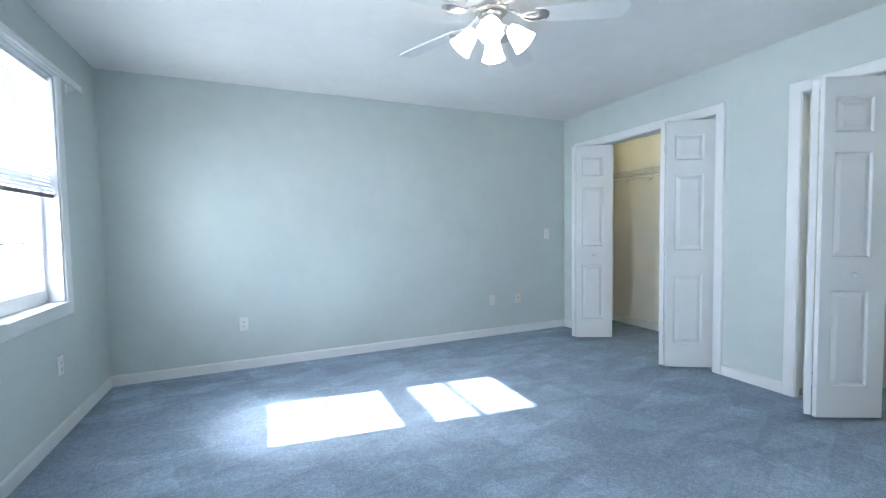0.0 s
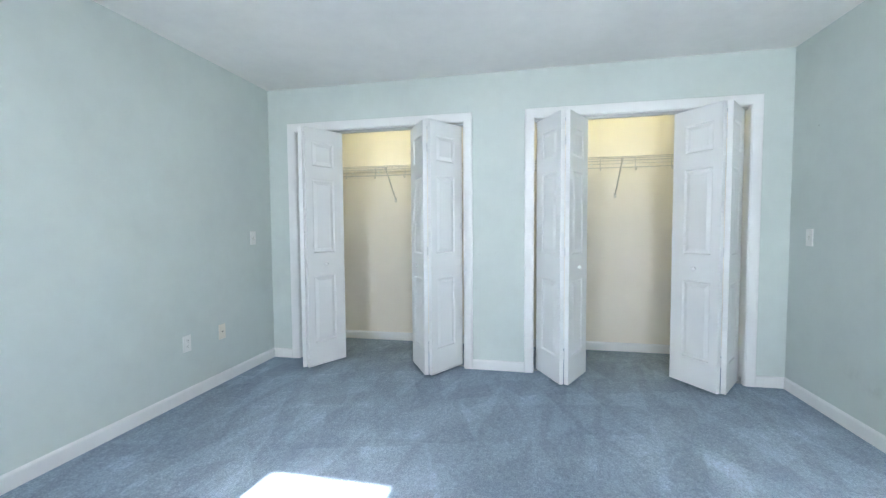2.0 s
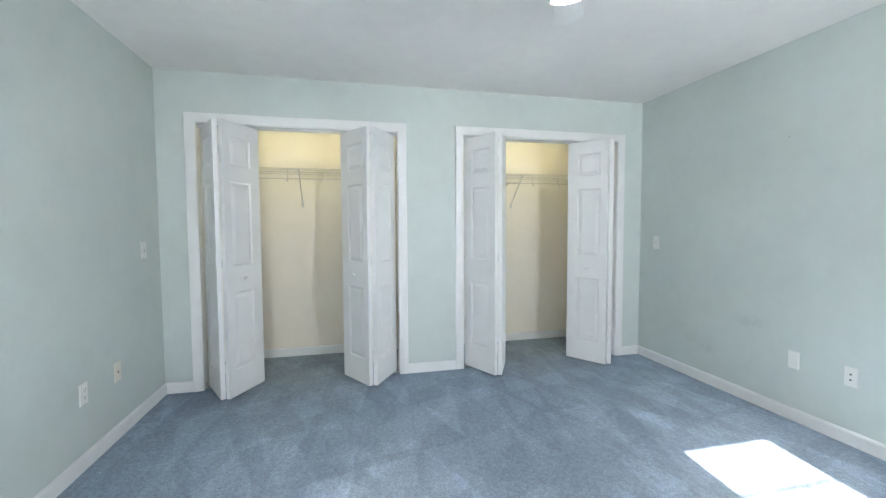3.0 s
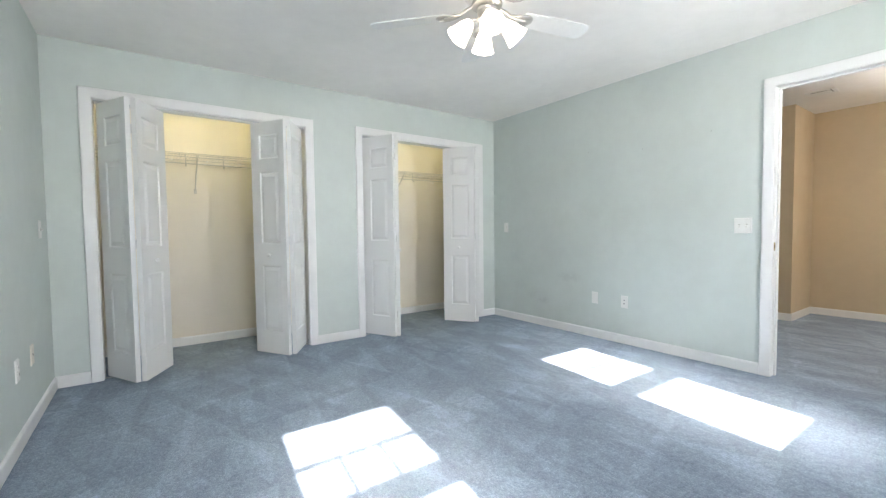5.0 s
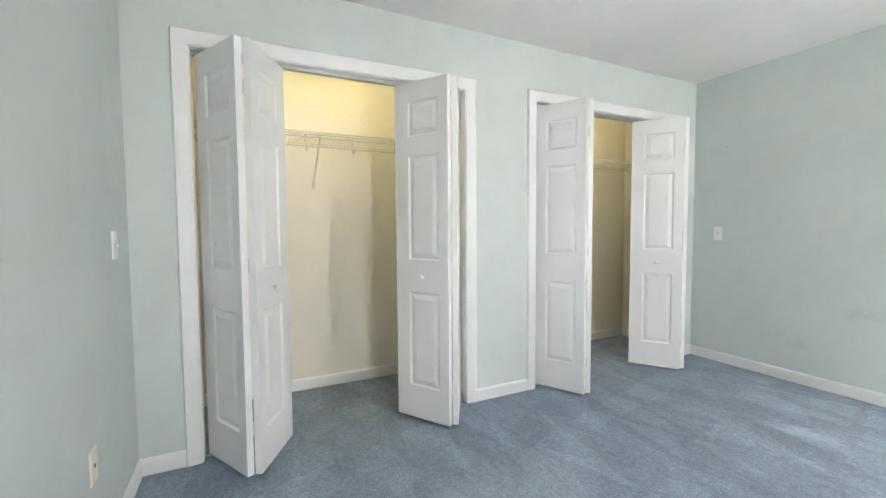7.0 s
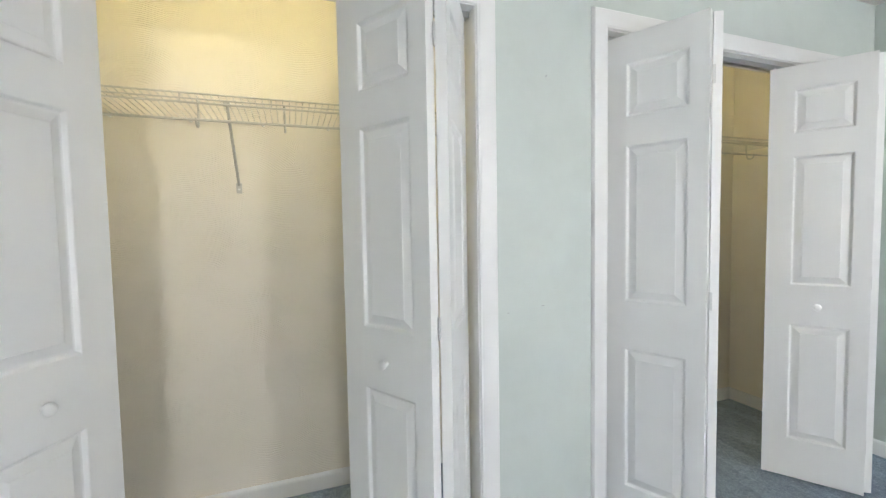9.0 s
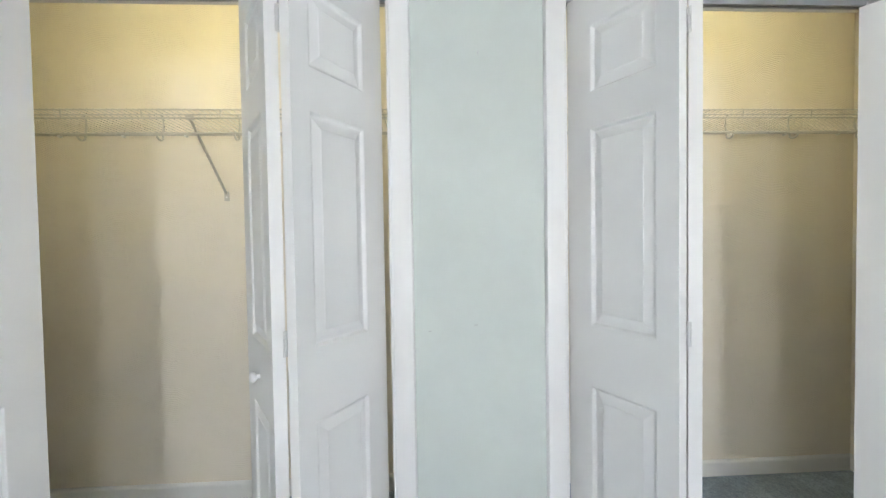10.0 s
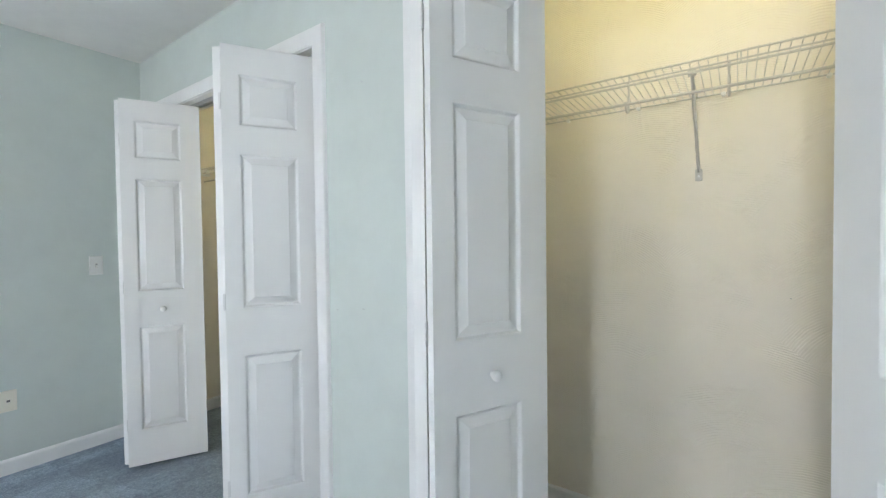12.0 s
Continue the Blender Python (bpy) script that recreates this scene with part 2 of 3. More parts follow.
M_SCUFF = plain("scuff", (0.40, 0.41, 0.40), 0.8)
M_HOLE = plain("worn_grey_plug", (0.38, 0.40, 0.385), 0.8)


# ---- mesh helpers ----
def box(bm, x0, y0, z0, x1, y1, z1):
    v = [bm.verts.new((x, y, z)) for z in (z0, z1) for y in (y0, y1) for x in (x0, x1)]
    for f in ((0, 2, 3, 1), (4, 5, 7, 6), (0, 1, 5, 4), (2, 6, 7, 3), (0, 4, 6, 2), (1, 3, 7, 5)):
        bm.faces.new([v[i] for i in f])
    return bm


def soft(bm, width=0.002, segments=2):
    bmesh.ops.bevel(bm, geom=list(bm.edges), offset=width, segments=segments, affect="EDGES", profile=0.6, clamp_overlap=True)
    return bm


def boxed(x0, y0, z0, x1, y1, z1, bevel=0.0, segments=2):
    bm = box(bmesh.new(), x0, y0, z0, x1, y1, z1)
    return soft(bm, bevel, segments) if bevel else bm


def lathe(profile, steps=20, closed=True):
    """Turn a profile of (radius, height) about z."""
    bm = bmesh.new()
    rings = []
    for r, z in profile:
        rings.append([bm.verts.new((r * math.cos(2 * math.pi * i / steps), r * math.sin(2 * math.pi * i / steps), z)) for i in range(steps)])
    for a, b in zip(rings, rings[1:]):
        for i in range(steps):
            j = (i + 1) % steps
            bm.faces.new((a[i], a[j], b[j], b[i]))
    if closed:
        bm.faces.new(list(reversed(rings[0])))
        bm.faces.new(rings[-1])
    return bm


def tube(bm, points, radius, sides=8):
    """A rod along points, capped."""
    pts = [Vector(p) for p in points]
    rings = []
    up = Vector((0, 0, 1))
    for i, p in enumerate(pts):
        d = (pts[min(i + 1, len(pts) - 1)] - pts[max(i - 1, 0)]).normalized()
        a = d.cross(up if abs(d.z) < 0.9 else Vector((0, 1, 0))).normalized()
        b = d.cross(a)
        rings.append([bm.verts.new(p + radius * (math.cos(2 * math.pi * k / sides) * a + math.sin(2 * math.pi * k / sides) * b)) for k in range(sides)])
    for r0, r1 in zip(rings, rings[1:]):
        for k in range(sides):
            bm.faces.new((r0[k], r0[(k + 1) % sides], r1[(k + 1) % sides], r1[k]))
    bm.faces.new(rings[0])
    bm.faces.new(list(reversed(rings[-1])))
    return bm


def mesh_of(name, bm, material, smooth=False):
    bmesh.ops.recalc_face_normals(bm, faces=list(bm.faces))
    me = bpy.data.meshes.new(name)
    bm.to_mesh(me)
    bm.free()
    me.materials.append(material)
    if smooth:
        me.shade_smooth()
        me.set_sharp_from_angle(angle=radians(35))
    return me


def part(name, bm, material, parent=None, label="", smooth=False):
    ob = new(name, mesh_of(name, bm, material, smooth))
    if parent:
        ob.parent = parent
    return tagged(ob, label)


def structure(name, bm, material, label, category, smooth=False):
    return tagged(part(name, bm, material, smooth=smooth), label, category, kind="structure")


def thing(name, label, category, place=(0, 0, 0), turn=0.0, group=""):
    ob = new(name)
    ob.empty_display_size = 0.05
    ob.matrix_basis = pose(*place, 0, 0, turn)
    return tagged(ob, label, category, group)


def pierced(bm, axis, lo, hi, a0, a1, z0, z1, holes):
    """A wall slab between lo and hi on its thin axis, from a0 to a1 along it, with holes (b0, b1, h0, h1) in order."""
    def put(s, e, u, w):
        if e - s > 1e-6 and w - u > 1e-6:
            if axis == "x":
                box(bm, lo, s, u, hi, e, w)
            else:
                box(bm, s, lo, u, e, hi, w)
    at = a0
    for b0, b1, h0, h1 in holes:
        put(at, b0, z0, z1)
        put(b0, b1, z0, h0)
        put(b0, b1, h1, z1)
        at = b1
    put(at, a1, z0, z1)
    return bm


def sweep(stations, profile):
    """Mitred trim: each station is (corner, outward way, face way); a profile point is (across, proud)."""
    bm = bmesh.new()
    rows = [[bm.verts.new(Vector(c) + u * Vector(o) + d * Vector(n)) for u, d in profile] for c, o, n in stations]
    return bm, rows


def skin(bm, rows, loop=False):
    k = len(rows[0])
    pairs = list(zip(rows, rows[1:])) + ([(rows[-1], rows[0])] if loop else [])
    for a, b in pairs:
        for i in range(k):
            j = (i + 1) % k
            bm.faces.new((a[i], a[j], b[j], b[i]))
    if not loop:
        bm.faces.new(rows[0])
        bm.faces.new(list(reversed(rows[-1])))
    return bm


CASING = ((0.004, 0.0), (0.004, 0.009), (0.007, 0.011), (0.013, 0.0105), (0.016, 0.0125), (0.05, 0.0165), (0.066, 0.0175), (0.074, 0.0165), (0.078, 0.012), (0.08, 0.0))


def casing(a0, a1, head, to_world, scale=1.0):
    """A casing round three sides of an opening; to_world(along, z, proud)."""
    corners = (((a0, 0.0), (-1, 0)), ((a0, head), (-1, 1)), ((a1, head), (1, 1)), ((a1, 0.0), (1, 0)))
    bm = bmesh.new()
    rows = [[bm.verts.new(to_world(c[0] + o[0] * u * scale, c[1] + o[1] * u * scale, d)) for u, d in CASING] for c, o in corners]
    return skin(bm, rows)


BASE = ((0.0, 0.0), (0.013, 0.0), (0.013, 0.066), (0.011, 0.074), (0.007, 0.079), (0.003, 0.083), (0.0, 0.083))


def baseboard(x0, y0, x1, y1, nx, ny):
    bm = bmesh.new()
    rows = [[bm.verts.new((x + nx * d, y + ny * d, z)) for d, z in BASE] for x, y in ((x0, y0), (x1, y1))]
    return structure("baseboard", skin(bm, rows), M_TRIM, "white painted wooden baseboard with an eased top", "baseboard")


# ---- shell ----
structure("floor", boxed(-1.15, -0.08, -0.12, 4.26, 4.30, 0.0), M_CARPET, "blue-grey cut-pile carpet with vacuum marks", "carpet")
structure("hall_floor", boxed(-1.15, -3.55, -0.12, 3.1, -0.08, 0.0), M_CARPET, "blue-grey cut-pile carpet in the hall", "carpet")
structure("ceiling", boxed(-1.15, -0.14, TOP, 4.26, 4.30, TOP + 0.12), M_CEIL, "white lightly textured ceiling", "ceiling")
structure("wall_north", boxed(-1.15, Y_NORTH, 0, X_INNER, 4.30, TOP), M_WALL, "pale sage green painted wall with a soft sheen", "wall")
bm = pierced(bmesh.new(), "y", -0.14, Y_SOUTH, -1.15, X_INNER, 0, TOP, ((DOOR[0] - JAMB, DOOR[1] + JAMB, 0, DOOR[2] + JAMB),))
structure("wall_south", bm, M_WALL_RUBBED, "pale sage green painted wall with a doorway", "wall")
bm = pierced(bmesh.new(), "x", X_EAST, X_INNER, Y_SOUTH, Y_NORTH, 0, TOP,
             [(c[0] - JAMB, c[1] + JAMB, 0, HEAD + JAMB) for c in reversed(CLOSETS)])
structure("wall_east", bm, M_WALL, "pale sage green wall with two closet openings", "wall")
WIN_HALF, WIN_LOW, WIN_HIGH = 0.365, 0.77, 2.14
bm = pierced(bmesh.new(), "x", -1.15, X_WEST, Y_SOUTH, Y_NORTH, 0, TOP, [(w - WIN_HALF, w + WIN_HALF, WIN_LOW + up, WIN_HIGH + up) for w, up in reversed(WINDOWS)])
structure("wall_west", bm, M_WALL, "pale sage green wall with two windows", "wall")

# closets
structure("wall_closet_back", boxed(X_BACK, -0.14, 0, 4.26, 4.30, TOP), M_CREAM, "cream closet wall of combed plaster", "wall")
structure("wall_closet_north", boxed(X_INNER, 4.12, 0, X_BACK, 4.30, TOP), M_CREAM, "cream closet end wall of combed plaster", "wall")
structure("wall_closet_south", boxed(X_INNER, -0.14, 0, X_BACK, Y_SOUTH, TOP), M_CREAM, "cream closet end wall of combed plaster", "wall")
structure("wall_closet_middle", boxed(X_INNER, 2.01, 0, X_BACK, 2.11, TOP), M_CREAM, "cream dividing wall between two closets", "wall")
structure("wall_closet_front", pierced(bmesh.new(), "x", X_INNER, X_INNER + 0.012, Y_SOUTH, 4.12, 0, TOP,
          [(c[0] - JAMB, c[1] + JAMB, 0, HEAD + JAMB) for c in reversed(CLOSETS)]), M_CREAM, "cream inner face of the closet front", "wall")

# hall beyond the doorway
structure("wall_hall_corner", boxed(1.005, -3.23, 0, 3.1, -2.36, TOP), M_TAN, "tan painted projecting corner of the hall", "wall")
structure("wall_hall_end", boxed(-1.15, -3.23, 0, 1.005, -3.08, TOP), M_TAN, "tan painted end wall of the hall", "wall")
structure("wall_hall_west", boxed(-1.15, -3.08, 0, -1.0, -0.14, TOP), M_TAN, "tan painted hall wall", "wall")
structure("wall_hall_east", boxed(3.0, -2.36, 0, 3.1, -0.14, TOP), M_TAN, "tan painted hall wall", "wall")
structure("hall_ceiling", boxed(-1.15, -3.55, TOP, 3.1, -0.14, TOP + 0.12), M_CEIL, "white hall ceiling", "ceiling")
# lamp out of view, added only to brighten the hall
hall_fill_lamp = thing("hall_fill_lamp", "unseen white dome lamp added to light the hall", "ceiling lamp", (-0.45, -1.75, TOP))
part("base", lathe(((0.14, 0.0), (0.14, -0.016), (0.13, -0.02)), 28), M_TRIM, hall_fill_lamp, smooth=True)
part("stem", lathe(((0.012, -0.02), (0.012, -0.42)), 12), M_STEEL, hall_fill_lamp, "thin steel stem", True)
part("dome", lathe(((0.03, -0.36), (0.115, -0.37), (0.14, -0.395), (0.125, -0.42), (0.09, -0.442), (0.04, -0.455), (0.01, -0.458)), 28), M_DOME, hall_fill_lamp, "glowing dome of the added fill lamp", True)

# outside
structure("ground", boxed(-400, -400, -3.4, 400, 400, -3.2), M_GROUND, "sunlit lawn and paving far below the windows", "ground")

# ---- trim ----
for k, (c0, c1) in enumerate(CLOSETS):
    structure("closet_casing", casing(c0, c1, HEAD, lambda a, z, d: (X_EAST - d, a, z), 0.95), M_TRIM, "white moulded casing round a closet opening", "trim", True)
    bm = bmesh.new()
    box(bm, X_EAST - 0.002, c0 - JAMB, 0, X_INNER + 0.014, c0, HEAD)
    box(bm, X_EAST - 0.002, c1, 0, X_INNER + 0.014, c1 + JAMB, HEAD)
    box(bm, X_EAST - 0.002, c0 - JAMB, HEAD, X_INNER + 0.014, c1 + JAMB, HEAD + JAMB)
    structure("closet_jamb", bm, M_TRIM, "white painted jamb lining of a closet opening", "trim")
structure("door_casing", casing(DOOR[0], DOOR[1], DOOR[2], lambda a, z, d: (a, Y_SOUTH + d, z), 0.88), M_TRIM, "white moulded casing round the doorway", "trim", True)
structure("hall_door_casing", casing(DOOR[0], DOOR[1], DOOR[2], lambda a, z, d: (a, -0.14 - d, z), 0.88), M_TRIM, "white moulded casing on the hall side", "trim", True)
bm = bmesh.new()
box(bm, DOOR[0] - JAMB, -0.142, 0, DOOR[0], Y_SOUTH + 0.002, DOOR[2])
box(bm, DOOR[1], -0.142, 0, DOOR[1] + JAMB, Y_SOUTH + 0.002, DOOR[2])
box(bm, DOOR[0] - JAMB, -0.142, DOOR[2], DOOR[1] + JAMB, Y_SOUTH + 0.002, DOOR[2] + JAMB)
box(bm, DOOR[0], -0.105, 0, DOOR[0] + 0.011, -0.07, DOOR[2])
box(bm, DOOR[1] - 0.011, -0.105, 0, DOOR[1], -0.07, DOOR[2])
box(bm, DOOR[0] + 0.011, -0.105, DOOR[2] - 0.011, DOOR[1] - 0.011, -0.07, DOOR[2])
structure("door_jamb", bm, M_TRIM, "white painted door jamb with a stop", "trim")
strike = thing("strike_plate", "dull brass strike plate let into the white door jamb", "strike plate", (DOOR[1], -0.045, 0.935))
part("plate", boxed(-0.0022, -0.014, -0.029, 0.001, 0.014, 0.029, 0.001), M_BRASS, strike)
# a dark block in place of the shade inside the latch hole
part("hole", boxed(-0.0032, -0.006, -0.012, -0.002, 0.006, 0.012), M_HOLE_SHADE, strike, "dark block as the shaded latch hole")

O = 0.076
baseboard(X_WEST, Y_NORTH, X_EAST, Y_NORTH, 0, -1)
baseboard(DOOR[1] + 0.07, Y_SOUTH, X_EAST, Y_SOUTH, 0, 1)
baseboard(X_WEST, Y_SOUTH, DOOR[0] - 0.07, Y_SOUTH, 0, 1)
baseboard(X_WEST, Y_SOUTH, X_WEST, Y_NORTH, 1, 0)
baseboard(X_EAST, CLOSETS[0][1] + O, X_EAST, Y_NORTH, -1, 0)
baseboard(X_EAST, CLOSETS[1][1] + O, X_EAST, CLOSETS[0][0] - O, -1, 0)
baseboard(X_EAST, Y_SOUTH, X_EAST, CLOSETS[1][0] - O, -1, 0)
for y0, y1 in ((Y_SOUTH, 2.01), (2.11, 4.12)):
    baseboard(X_BACK, y0, X_BACK, y1, -1, 0)
    baseboard(X_INNER + 0.014, y0, X_BACK, y0, 0, 1)
    baseboard(X_INNER + 0.014, y1, X_BACK, y1, 0, -1)
baseboard(1.005, -3.08, 1.005, -2.36, -1, 0)
baseboard(-1.0, -3.08, 1.005, -3.08, 0, 1)
baseboard(0.992, -2.36, 3.0, -2.36, 0, 1)
baseboard(DOOR[1] + 0.07, -0.14, 3.0, -0.14, 0, -1)


# ---- windows ----
def window(name, place, g, bar):
    wy, up = place
    w = tagged(thing(name, "white double-hung window with grilles, sunlit from outside", "window", (X_WEST, wy, up)), kind="structure")
    h, lo, hi = WIN_HALF, WIN_LOW, WIN_HIGH
    ring = [((-h, lo), (-1, -1)), ((-h, hi), (-1, 1)), ((h, hi), (1, 1)), ((h, lo), (1, -1))]
    bm = bmesh.new()
    rows = [[bm.verts.new((d, c[0] + o[0] * u * 0.9, c[1] + o[1] * u * 0.9)) for u, d in CASING] for c, o in ring]
    part("window_casing", skin(bm, rows, True), M_TRIM, w, "white moulded casing", True)
    part("window_sill", boxed(-0.09, -h + 0.016, lo, 0.03, h - 0.016, lo + 0.014, 0.004), M_TRIM, w)
    bm = bmesh.new()
    t = 0.016
    box(bm, -0.15, -h, lo, 0.001, -h + t, hi)
    box(bm, -0.15, h - t, lo, 0.001, h, hi)
    box(bm, -0.15, -h + t, hi - t, 0.001, h - t, hi)
    box(bm, -0.16, -h + t, lo - 0.02, -0.09, h - t, lo + 0.03)
    part("window_frame", bm, M_SASH, w)
    # the lower sash slides inside the upper one
    for sash, x, z0, z1, g0, g1 in (("lower_sash", -0.092, lo + 0.016, 1.485, 0.866, 1.448), ("upper_sash", -0.132, 1.478, hi - t, 1.600, hi - t - 0.002)):
        a = h - t - 0.002
        bm = bmesh.new()
        box(bm, x - 0.017, -a, z0, x + 0.017, -g, z1)
        box(bm, x - 0.017, g, z0, x + 0.017, a, z1)
        box(bm, x - 0.017, -g, z0, x + 0.017, g, g0)
        box(bm, x - 0.017, -g, g1, x + 0.017, g, z1)
        s = part(sash, bm, M_SASH, w)
        pane = part("pane", boxed(x - 0.003, -g, g0, x + 0.003, g, g1), M_GLASS, s)
        pane.visible_shadow = False
        zm = g0 + (g1 - g0) * (0.48 if sash == "lower_sash" else 0.43)
        b = 0.0036 if sash == "lower_sash" else bar
        thin = 0.0042 if sash == "lower_sash" else 0.0022
        wide = max(b * 0.8, thin)
        part("grille_bar", boxed(x + 0.004, -g, zm - b, x + 0.010, g, zm + b), M_SASH, s)
        for u in (-g / 3, g / 3):
            part("grille_bar", boxed(x + 0.0045, u - wide, g0, x + 0.0095, u + wide, zm - b), M_SASH, s)
            part("grille_bar", boxed(x + 0.0045, u - thin, zm + b, x + 0.0095, u + thin, g1), M_SASH, s)
    lock = boxed(-0.085, -0.03, 1.485, -0.06, 0.03, 1.497, 0.003)
    part("sash_lock", lock, M_STEEL, w)
    return w


window("window_1", WINDOWS[0], 0.310, 0.0115)
window("window_2", WINDOWS[1], 0.287, 0.0085)

rod = thing("curtain_rod", "white flat metal curtain rod fixed above the window", "curtain rod", (X_WEST, WINDOWS[0][0], 2.12))
part("rail", boxed(0.076, -0.55, -0.018, 0.082, 0.55, 0.018, 0.002), M_TRIM, rod)
for z in (-0.014, 0.014):
    part("lip", boxed(0.082, -0.55, z - 0.004, 0.087, 0.55, z + 0.004, 0.0015), M_TRIM, rod)
for s in (-1, 1):
    part("return", boxed(0.0, s * 0.548 - 0.003, -0.016, 0.078, s * 0.548 + 0.003, 0.016, 0.0015), M_TRIM, rod)
    part("bracket", boxed(0.0, s * 0.548 - 0.014, -0.03, 0.004, s * 0.548 + 0.014, 0.03, 0.001), M_TRIM, rod)

# a half-lowered blind whose open slats lie along the sunlight
blind = thing("window_blind", "white mini blind half lowered, slats open, bottom rail level", "window blind", (X_WEST, WINDOWS[0][0], 0))
BX = -0.030
part("headrail", boxed(BX - 0.014, -0.345, WIN_HIGH - 0.042, BX + 0.014, 0.345, WIN_HIGH - 0.017, 0.002), M_SASH, blind)
bm = bmesh.new()
rows = [[bm.verts.new((x, y, 0.0012 * (1 - (x / 0.0125) ** 2))) for x in (-0.0125, -0.004, 0.004, 0.0125)] for y in (-0.343, 0.343)]
for i in range(3):
    bm.faces.new((rows[0][i], rows[0][i + 1], rows[1][i + 1], rows[1][i]))
geo = bmesh.ops.extrude_face_region(bm, geom=list(bm.faces))
bmesh.ops.translate(bm, verts=[v for v in geo["geom"] if isinstance(v, bmesh.types.BMVert)], vec=(0, 0, 0.0005))
SLAT = mesh_of("slat", bm, M_SASH)
z = 1.452
while z < WIN_HIGH - 0.05:
    sl = new("slat", SLAT)
    sl.parent = blind
    sl.matrix_basis = pose(BX, 0, z, 0, math.degrees(SUN_HEIGHT), 0)
    z += 0.0215
# the rail's dark colour carries its shade against the bright window
part("bottom_rail", boxed(BX - 0.013, -0.344, 1.410, BX + 0.013, 0.344, 1.432, 0.003), M_RAIL_BACKLIT, blind, "bottom rail, dark taupe for its backlit shade")
for y in (-0.25, 0.25):
    part("cord", tube(bmesh.new(), ((BX, y, 1.43), (BX, y, WIN_HIGH - 0.042)), 0.0008, 5), M_SASH, blind)
part("tilt_wand", tube(bmesh.new(), ((BX + 0.02, -0.30, WIN_HIGH - 0.03), (BX + 0.022, -0.30, 1.62)), 0.003, 6), M_SASH, blind)

# ---- bifold doors ----
LEAF, TALL, THICK = 0.376, 2.012, 0.032
PANELS = ((0.195, 0.769), (0.963, 1.582), (1.694, 1.900))


def leaf_mesh(m0, m1):
    """A moulded leaf: u along x, thickness about y (front at -y), three raised fields from m0 to m1 on both faces."""
    bm = bmesh.new()
    e = 0.0
    steps = ((0.0, 0.0), (0.003, 0.0015), (0.009, 0.0095), (0.013, 0.0100), (0.016, 0.0095), (0.038, 0.0025), (0.041, 0.0010))
    for s in (-1, 1):
        y = s * THICK / 2

        def quad(a, b, c, d):
            bm.faces.new([bm.verts.new(p) for p in (a, b, c, d)])

        def flat(u0, u1, z0, z1, dep=0.0):
            yy = y - s * dep
            quad((u0, yy, z0), (u1, yy, z0), (u1, yy, z1), (u0, yy, z1))
        flat(e, m0, 0, TALL)
        flat(m1, LEAF - e, 0, TALL)
        zs = [0.0] + [z for p in PANELS for z in p] + [TALL]
        for i in range(0, len(zs), 2):
            flat(m0, m1, zs[i], zs[i + 1])
        for z0, z1 in PANELS:
            for (i0, d0), (i1, d1) in zip(steps, steps[1:]):
                o = [(m0 + i0, z0 + i0), (m1 - i0, z0 + i0), (m1 - i0, z1 - i0), (m0 + i0, z1 - i0)]
                n = [(m0 + i1, z0 + i1), (m1 - i1, z0 + i1), (m1 - i1, z1 - i1), (m0 + i1, z1 - i1)]
                for k in range(4):
                    j = (k + 1) % 4
                    quad((o[k][0], y - s * d0, o[k][1]), (o[j][0], y - s * d0, o[j][1]), (n[j][0], y - s * d1, n[j][1]), (n[k][0], y - s * d1, n[k][1]))
            i1, d1 = steps[-1]
            flat(m0 + i1, m1 - i1, z0 + i1, z1 - i1, d1)
    h = THICK / 2
    for u in (0, LEAF):
        bm.faces.new([bm.verts.new(p) for p in ((u, -h, 0), (u, h, 0), (u, h, TALL), (u, -h, TALL))])
    for z in (0, TALL):
        bm.faces.new([bm.verts.new(p) for p in ((0, -h, z), (LEAF, -h, z), (LEAF, h, z), (0, h, z))])
    bmesh.ops.remove_doubles(bm, verts=list(bm.verts), dist=0.0002)
    return mesh_of("leaf", bm, M_DOOR)


JAMB_LEAF, LEAD_LEAF = leaf_mesh(0.093, 0.314), leaf_mesh(0.064, 0.281)   # the stiles by the fold are narrower
KNOB_MESH = mesh_of("knob", lathe([(0.88 * a, b) for a, b in ((0.0095, 0.0), (0.008, 0.004), (0.0078, 0.008), (0.012, 0.011), (0.0165, 0.0145), (0.0178, 0.019), (0.0165, 0.0235), (0.012, 0.027), (0.005, 0.0285))], 24), M_TRIM, True)
bm = boxed(-0.007, -0.0012, -0.033, 0.007, 0.0012, 0.033, 0.0006)
for z in (-0.022, 0.0, 0.022):
    tube(bm, ((0, 0, z - 0.0095), (0, 0, z + 0.0095)), 0.004, 8)
HINGE_MESH = mesh_of("hinge", bm, M_HINGE, True)
FLOOR_GAP = 0.02
DOOR_X = 3.463                      # line of pivots and track


